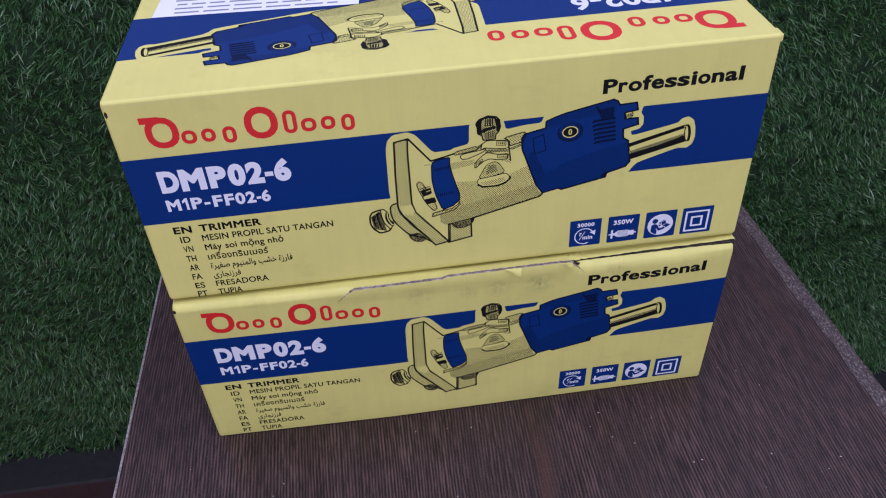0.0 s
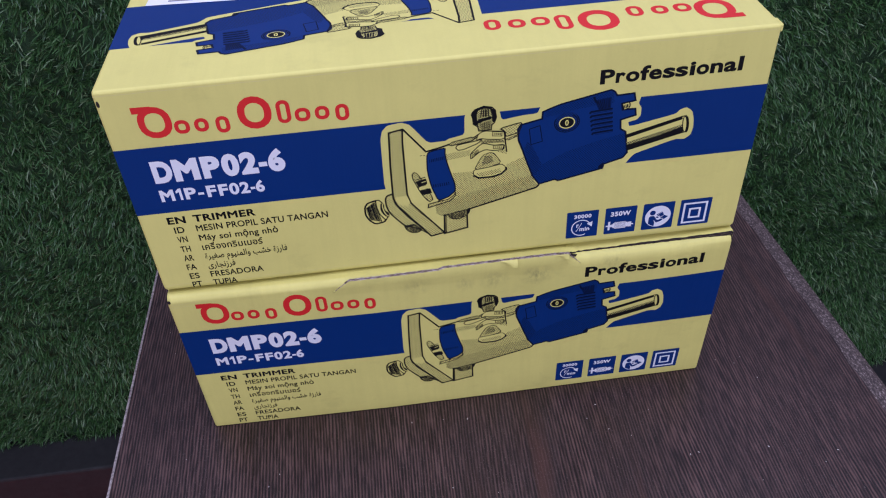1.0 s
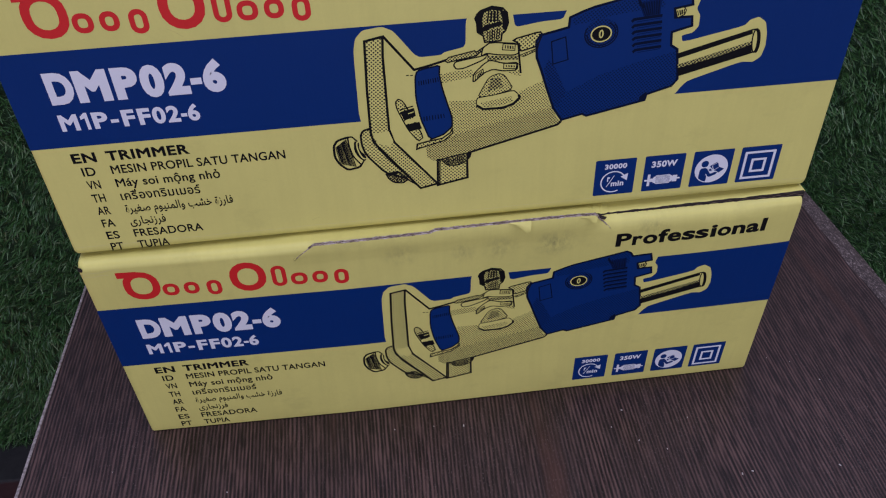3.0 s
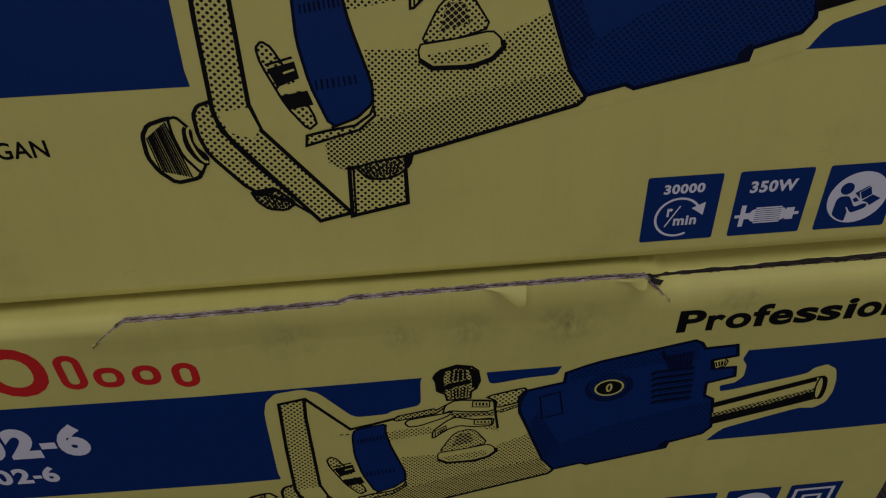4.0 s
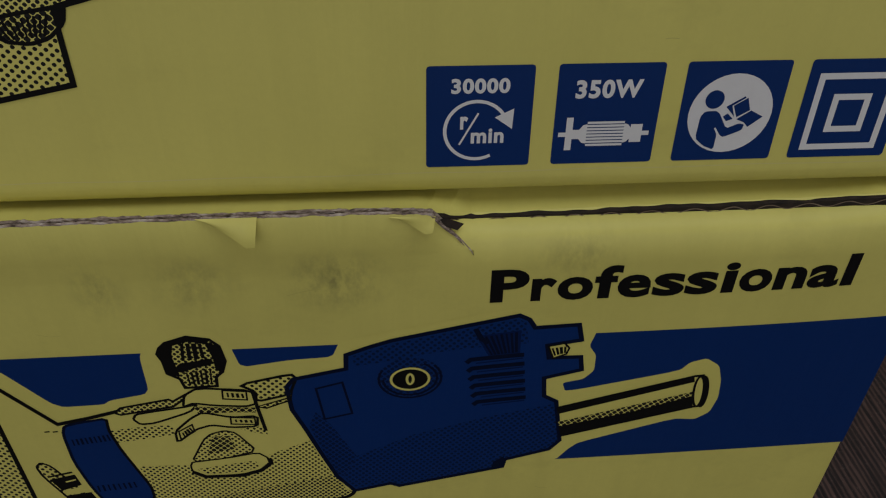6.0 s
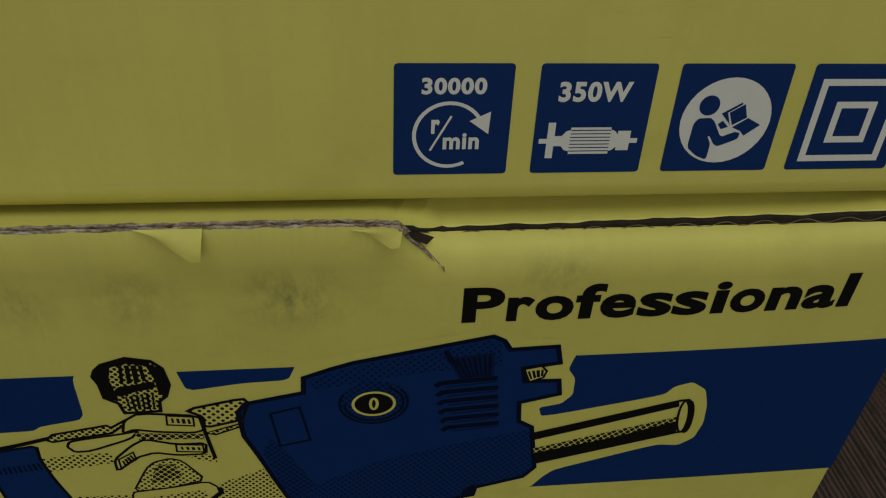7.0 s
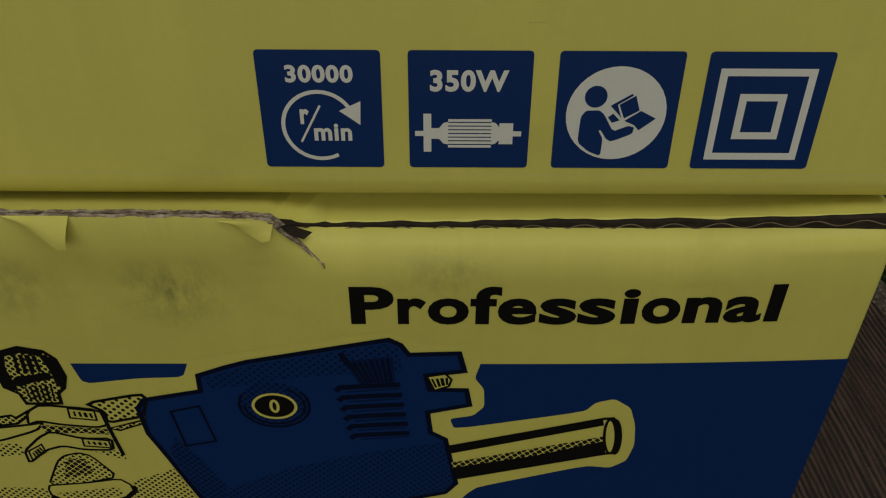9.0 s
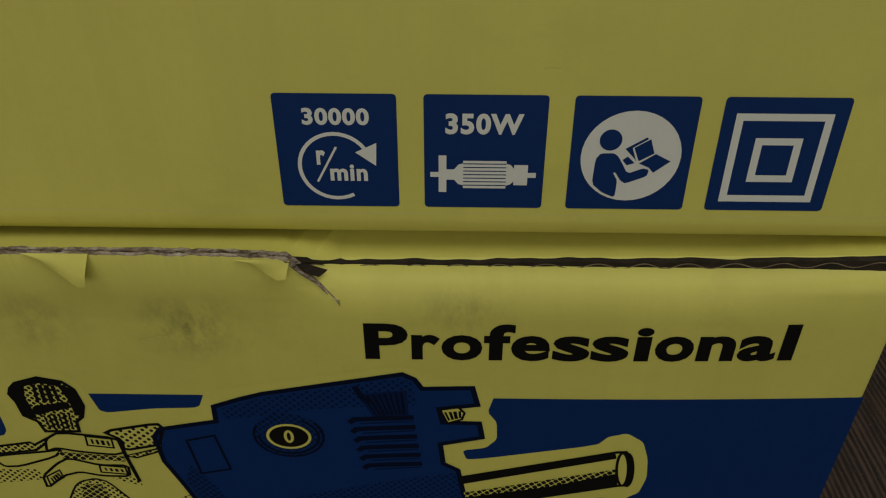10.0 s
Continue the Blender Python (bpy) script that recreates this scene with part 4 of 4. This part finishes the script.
M_WAVE = simple("brown_flute_paper", (0.10, 0.07, 0.05), (0.26, 0.20, 0.15), 300, 0.9)
M_BAR = printed("grey_small_print", (0.22, 0.22, 0.25), 0.5, grime=0.2)
M_CREASE = printed("rubbed_crease", (0.66, 0.60, 0.24), 0.6)
upper_carton()


def ragged(u, seed):
    return noise.noise((u * 0.31, seed, 0.0)) * 0.75 + noise.noise((u * 1.3, seed, 4.0)) * 0.4


def lower_carton():
    carton = new("carton")
    tagged(carton, "yellow and blue printed cardboard carton with a torn front lid edge", "carton", "stacked trimmer cartons")
    lean, h = 0.0610, 0.1139
    face = Face(lean, None, 1.2, True)
    part("body", shell(lean, h, 0.0040, 0.0016, True), M_CARD_WORN, carton, smooth=True)
    front_print(face, carton)
    front = -lean * 0.1145

    def edge(x):
        return bulge(x, 0.1139)
    # the lid lies in the mouth of the carton; its cut front shows the fluted core, shade painted in near-black
    bm = bmesh.new()
    rows = []
    for i in range(76):
        x = -0.1490 + 0.2984 * i / 75
        rise = 0.0012 * min(1.0, max(0.0, (x - 0.066) / 0.08))
        dip = 0.0020 * min(1.0, max(0.0, (0.060 - x) / 0.006))
        back, up = edge(x)
        rise += up
        f = front + back
        rows.append([bm.verts.new(p) for p in ((x, f + 0.0020, 0.1120 + up), (x, f + 0.0022, 0.1139 - dip + rise), (x, f + 0.0026, 0.1142 - dip + rise), (x, 0.010, 0.1145 - dip * 0.5), (x, 0.03, 0.11485), (x, DEPTH - 0.001, 0.11485), (x, DEPTH - 0.001, 0.1130))])
    for a, b in zip(rows, rows[1:]):
        for k in range(6):
            bm.faces.new((a[k], b[k], b[k + 1], a[k + 1]))
    bmesh.ops.recalc_face_normals(bm, faces=bm.faces[:])
    part("lid", bm, M_CARD, carton, "folded yellow lid panel")
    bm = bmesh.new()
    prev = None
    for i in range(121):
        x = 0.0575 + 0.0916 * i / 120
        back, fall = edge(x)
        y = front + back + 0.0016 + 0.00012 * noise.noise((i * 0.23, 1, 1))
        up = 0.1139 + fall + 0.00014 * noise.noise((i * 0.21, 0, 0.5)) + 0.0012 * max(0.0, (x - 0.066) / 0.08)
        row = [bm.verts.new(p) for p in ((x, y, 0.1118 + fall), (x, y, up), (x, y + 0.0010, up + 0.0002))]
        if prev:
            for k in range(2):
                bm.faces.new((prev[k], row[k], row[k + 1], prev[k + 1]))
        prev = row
    part("lid_cut_edge", bm, M_CORE_SHADE, carton, "corrugated cut edge, coloured dark for the shade in its flutes")
    # waves of the fluted layer inside the cut
    bm = bmesh.new()
    prev = None
    for i in range(480):
        x = 0.060 + 0.0889 * i / 480
        z = 0.11330 + edge(x)[1] + 0.0012 * (x - 0.066) / 0.08 + 0.0004 * math.sin(x * 2 * math.pi / 0.0068 + 1.5 * noise.noise((x * 60, 3, 1)))
        y = front + edge(x)[0] + 0.0014
        row = [bm.verts.new((x, y, z - 0.00010)), bm.verts.new((x, y, z + 0.00010))]
        if prev:
            bm.faces.new((prev[0], row[0], row[1], prev[1]))
        prev = row
    part("flute_wave", bm, M_WAVE, carton)
    # the torn tongue of the front panel: printed liner, open flutes and back liner, split along a ragged edge; the
    # flute ply is painted dark as the shade between the liners
    n = 260

    def tongue(u):
        rise = max(0.0, min(1.0, (u + 65.0) / 9.0, (66.0 - u) / 7.0)) ** 0.8
        return rise, 107.0 + 8.7 * rise + 0.4 * math.sin((u + 20) / 35) - 1.1 * rise * ease((-7.0 - u) / 3.0) - 0.4 * rise * ease((u - 50.0) / 10.0)
    for layer, (name, mat) in enumerate((("torn_flap", [M_CARD_WORN, M_TORN]), ("torn_ply", [M_CORE_SHADE, M_CORE_SHADE]), ("torn_ply", [M_TORN, M_TORN]))):
        bm = bmesh.new()
        cols = []
        d0, thick, sunk = ((0.1, 0.30, 0.0), (0.35, 1.1, -0.6), (1.15, 0.35, 0.0))[layer]
        for i in range(n + 1):
            u = -65.0 + 131.0 * i / n
            rise, top = tongue(u)
            top += (0.40 * ragged(u, 2.0 + layer * 5) + 0.18 * ragged(u * 4.0, 3.0 + layer) + sunk) * rise
            y = d0 * (0.25 + 0.75 * rise)
            w = max(0.15, thick * (0.8 + 0.9 * ragged(u * 1.4, 9.0 + layer))) * (0.3 + 0.7 * rise)
            cols.append([bm.verts.new(face(u, v, d / 0.4)) for v, d in ((106.5, -0.03 - 0.25 * layer), (108.0, 0.02 - 0.25 * layer), (top - 0.30, 0.08 - y + 0.2), (top, 0.08 - y), (top + 0.1 * ragged(u, 6.0), 0.08 - y - w), (top - 1.2, 0.08 - y - w))])
        for a, b in zip(cols, cols[1:]):
            for k in range(5):
                f = bm.faces.new((a[k], b[k], b[k + 1], a[k + 1]))
                f.material_index = 0 if k < 2 else 1
        bmesh.ops.recalc_face_normals(bm, faces=bm.faces[:])
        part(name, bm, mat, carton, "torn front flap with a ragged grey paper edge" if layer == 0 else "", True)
    bm = bmesh.new()
    prev = None
    for i in range(500):
        u = -58.0 + 118.0 * i / 500
        rise, top = tongue(u)
        top += (-0.15 + 0.35 * ragged(u * 0.8, 12.0)) * rise
        d = 0.75 + 0.36 * math.sin(u * 2 * math.pi / 6.8 + 1.2 * ragged(u * 0.3, 1.0))
        row = [bm.verts.new(face(u, v, (0.08 - dd) / 0.4)) for v, dd in ((top - 1.3, d), (top, d), (top, d + 0.22))]
        if prev:
            for k in range(2):
                bm.faces.new((prev[k], row[k], row[k + 1], prev[k + 1]))
        prev = row
    part("flute_wave", bm, M_WAVE, carton)
    # peeled scraps of printed paper turned down over the tear
    for u, w, drop, lift in ((27.0, 9.4, 4.5, 6.0), (55.8, 7.4, 3.0, 2.4)):
        bm = bmesh.new()
        grid = []
        for i in range(13):
            a = i / 12
            col = []
            for j in range(6):
                b = j / 5
                uu = u - w / 2 + w * a - 0.5 * b * a
                vv = 116.0 - 0.8 * (u > 50) - drop * b * min(1.0, a * 1.2) ** 1.3 + 0.5 * b * max(0.0, a - 0.8) * 5
                col.append(bm.verts.new(face(uu, vv, 0.5 + lift * math.sin(b * 1.7) * a + 0.5 * math.sin(a * 5 + b * 3) * b)))
            grid.append(col)
        for p, q in zip(grid, grid[1:]):
            for j in range(5):
                bm.faces.new((p[j], q[j], q[j + 1], p[j + 1]))
        bmesh.ops.recalc_face_normals(bm, faces=bm.faces[:])
        part("peeled_scrap", bm, M_CARD, carton, "turned-down scrap of yellow paper", True)
    # the shaded opening at this corner is a flat dark oval too
    part("corner_gap_shade", shape(face, arc(-148.8, 111.4, 0.9, 1.3, 0, 330, 11), 0.4), M_CORE_SHADE, carton, "dark patch painted for the shaded gap at the lid's corner")
    for a, b, u0, u1 in ((108.6, 110.2, -149.0, -134.0), (106.8, 107.6, -149.2, -139.0)):
        bm = bmesh.new()
        add_stroke(bm, face, [(u0 + (u1 - u0) * i / 8, a + (b - a) * i / 8 + 0.25 * math.sin(i * 1.3)) for i in range(9)], 0.22, 0.12)
        part("fold_crease", bm, M_CREASE, carton)
    # the tear runs down from the end of the tongue; the shade in the gap behind it and in a crack across the lid is
    # painted as dark pieces
    part("tear_gap_shade", shape(face, [(60.2, 114.6), (61.2, 115.0), (64.4, 113.8), (63.2, 112.4), (61.2, 113.2)], 0.5), M_CORE_SHADE, carton, "dark patch painted for the shaded gap behind the tear")
    part("tear_line", shape(face, eased([(58.4, 115.6), (59.6, 115.0), (60.9, 113.6), (62.2, 112.6), (63.3, 111.3), (63.9, 110.2), (64.6, 108.9), (63.6, 110.1), (62.7, 111.3), (61.8, 112.0), (60.4, 113.2), (59.0, 114.9)], 1), 0.9), M_TORN, carton, "ragged split paper edge")
    bm = bmesh.new()
    add_stroke(bm, face, [(64.5, 109.0), (64.9, 108.4), (65.3, 108.1)], 0.16, 0.3)
    part("fold_crease", bm, M_CREASE, carton)
    bm = bmesh.new()
    prev = None
    for i in range(9):
        t = i / 8
        x, y = 0.0575 + 0.0035 * t + 0.0004 * math.sin(i * 2.0), 0.0095 - 0.0125 * t
        z = 0.1143 - 0.0016 * t
        row = [bm.verts.new((x - 0.00025, y, z)), bm.verts.new((x + 0.00025, y, z + 0.0004))]
        if prev:
            bm.faces.new((prev[0], row[0], row[1], prev[1]))
        prev = row
    part("lid_crack_shade", bm, M_CORE_SHADE, carton)
    carton.matrix_world = pose(0.0001, -0.0007, 0, 0, 0, -0.29) @ Matrix.Diagonal((1, 1, 1.0145, 1))
    return carton


lower_carton()


def crumbs():
    """Dust and crumbs lying about on the tabletop."""
    rng = random.Random(11)
    bm = bmesh.new()
    for _ in range(70):
        x, y = rng.uniform(-0.20, 0.245), rng.uniform(-0.16, 0.10)
        if -0.155 < x < 0.155 and y > -0.01:
            continue
        r = rng.choice((0.0002, 0.00025, 0.0003, 0.0004))
        m = pose(x, y, r * 0.35, 0, 0, rng.uniform(0, 180)) @ Matrix.Diagonal((r * rng.uniform(0.8, 2.2), r, r * 0.5, 1))
        bmesh.ops.create_icosphere(bm, subdivisions=1, radius=1, matrix=m)
    return tagged(finish("dust_crumbs", bm, M_CRUMB), "pale dust crumbs scattered on the dark tabletop", "dust", kind="stuff")


M_CRUMB = simple("pale_dust", (0.30, 0.27, 0.25), (0.5, 0.46, 0.43), 400, 0.9)
crumbs()


def scratches(carton, face, seed, count, v0, v1):
    """Short faint scratches and nicks in the printed face."""
    rng = random.Random(seed)
    for _ in range(count):
        u, v = rng.uniform(-140, 140), rng.uniform(v0, v1)
        a, n = rng.uniform(-0.9, 0.5), rng.uniform(1.5, 6.0)
        bend = rng.uniform(-0.4, 0.4)
        bm = bmesh.new()
        add_stroke(bm, face, [(u, v), (u + n * 0.5 * math.cos(a), v + n * 0.5 * math.sin(a) + bend), (u + n * math.cos(a), v + n * math.sin(a))], rng.uniform(0.06, 0.16), 0.03)
        part("scratch", bm, M_SCRATCH, carton)


M_SCRATCH = printed("dull_scratch", (0.57, 0.52, 0.15), 0.7)
UPPER, LOWER = [o for o in scene.objects if o.name.startswith("carton") and o.parent is None]
scratches(UPPER, Face(), 3, 5, 7, 50)
scratches(UPPER, Face(), 4, 5, 90, 113)
scratches(LOWER, Face(0.0610, None, 1.2, True), 5, 3, 90, 103)
scratches(LOWER, Face(0.0610, None, 1.2, True), 6, 4, 5, 50)
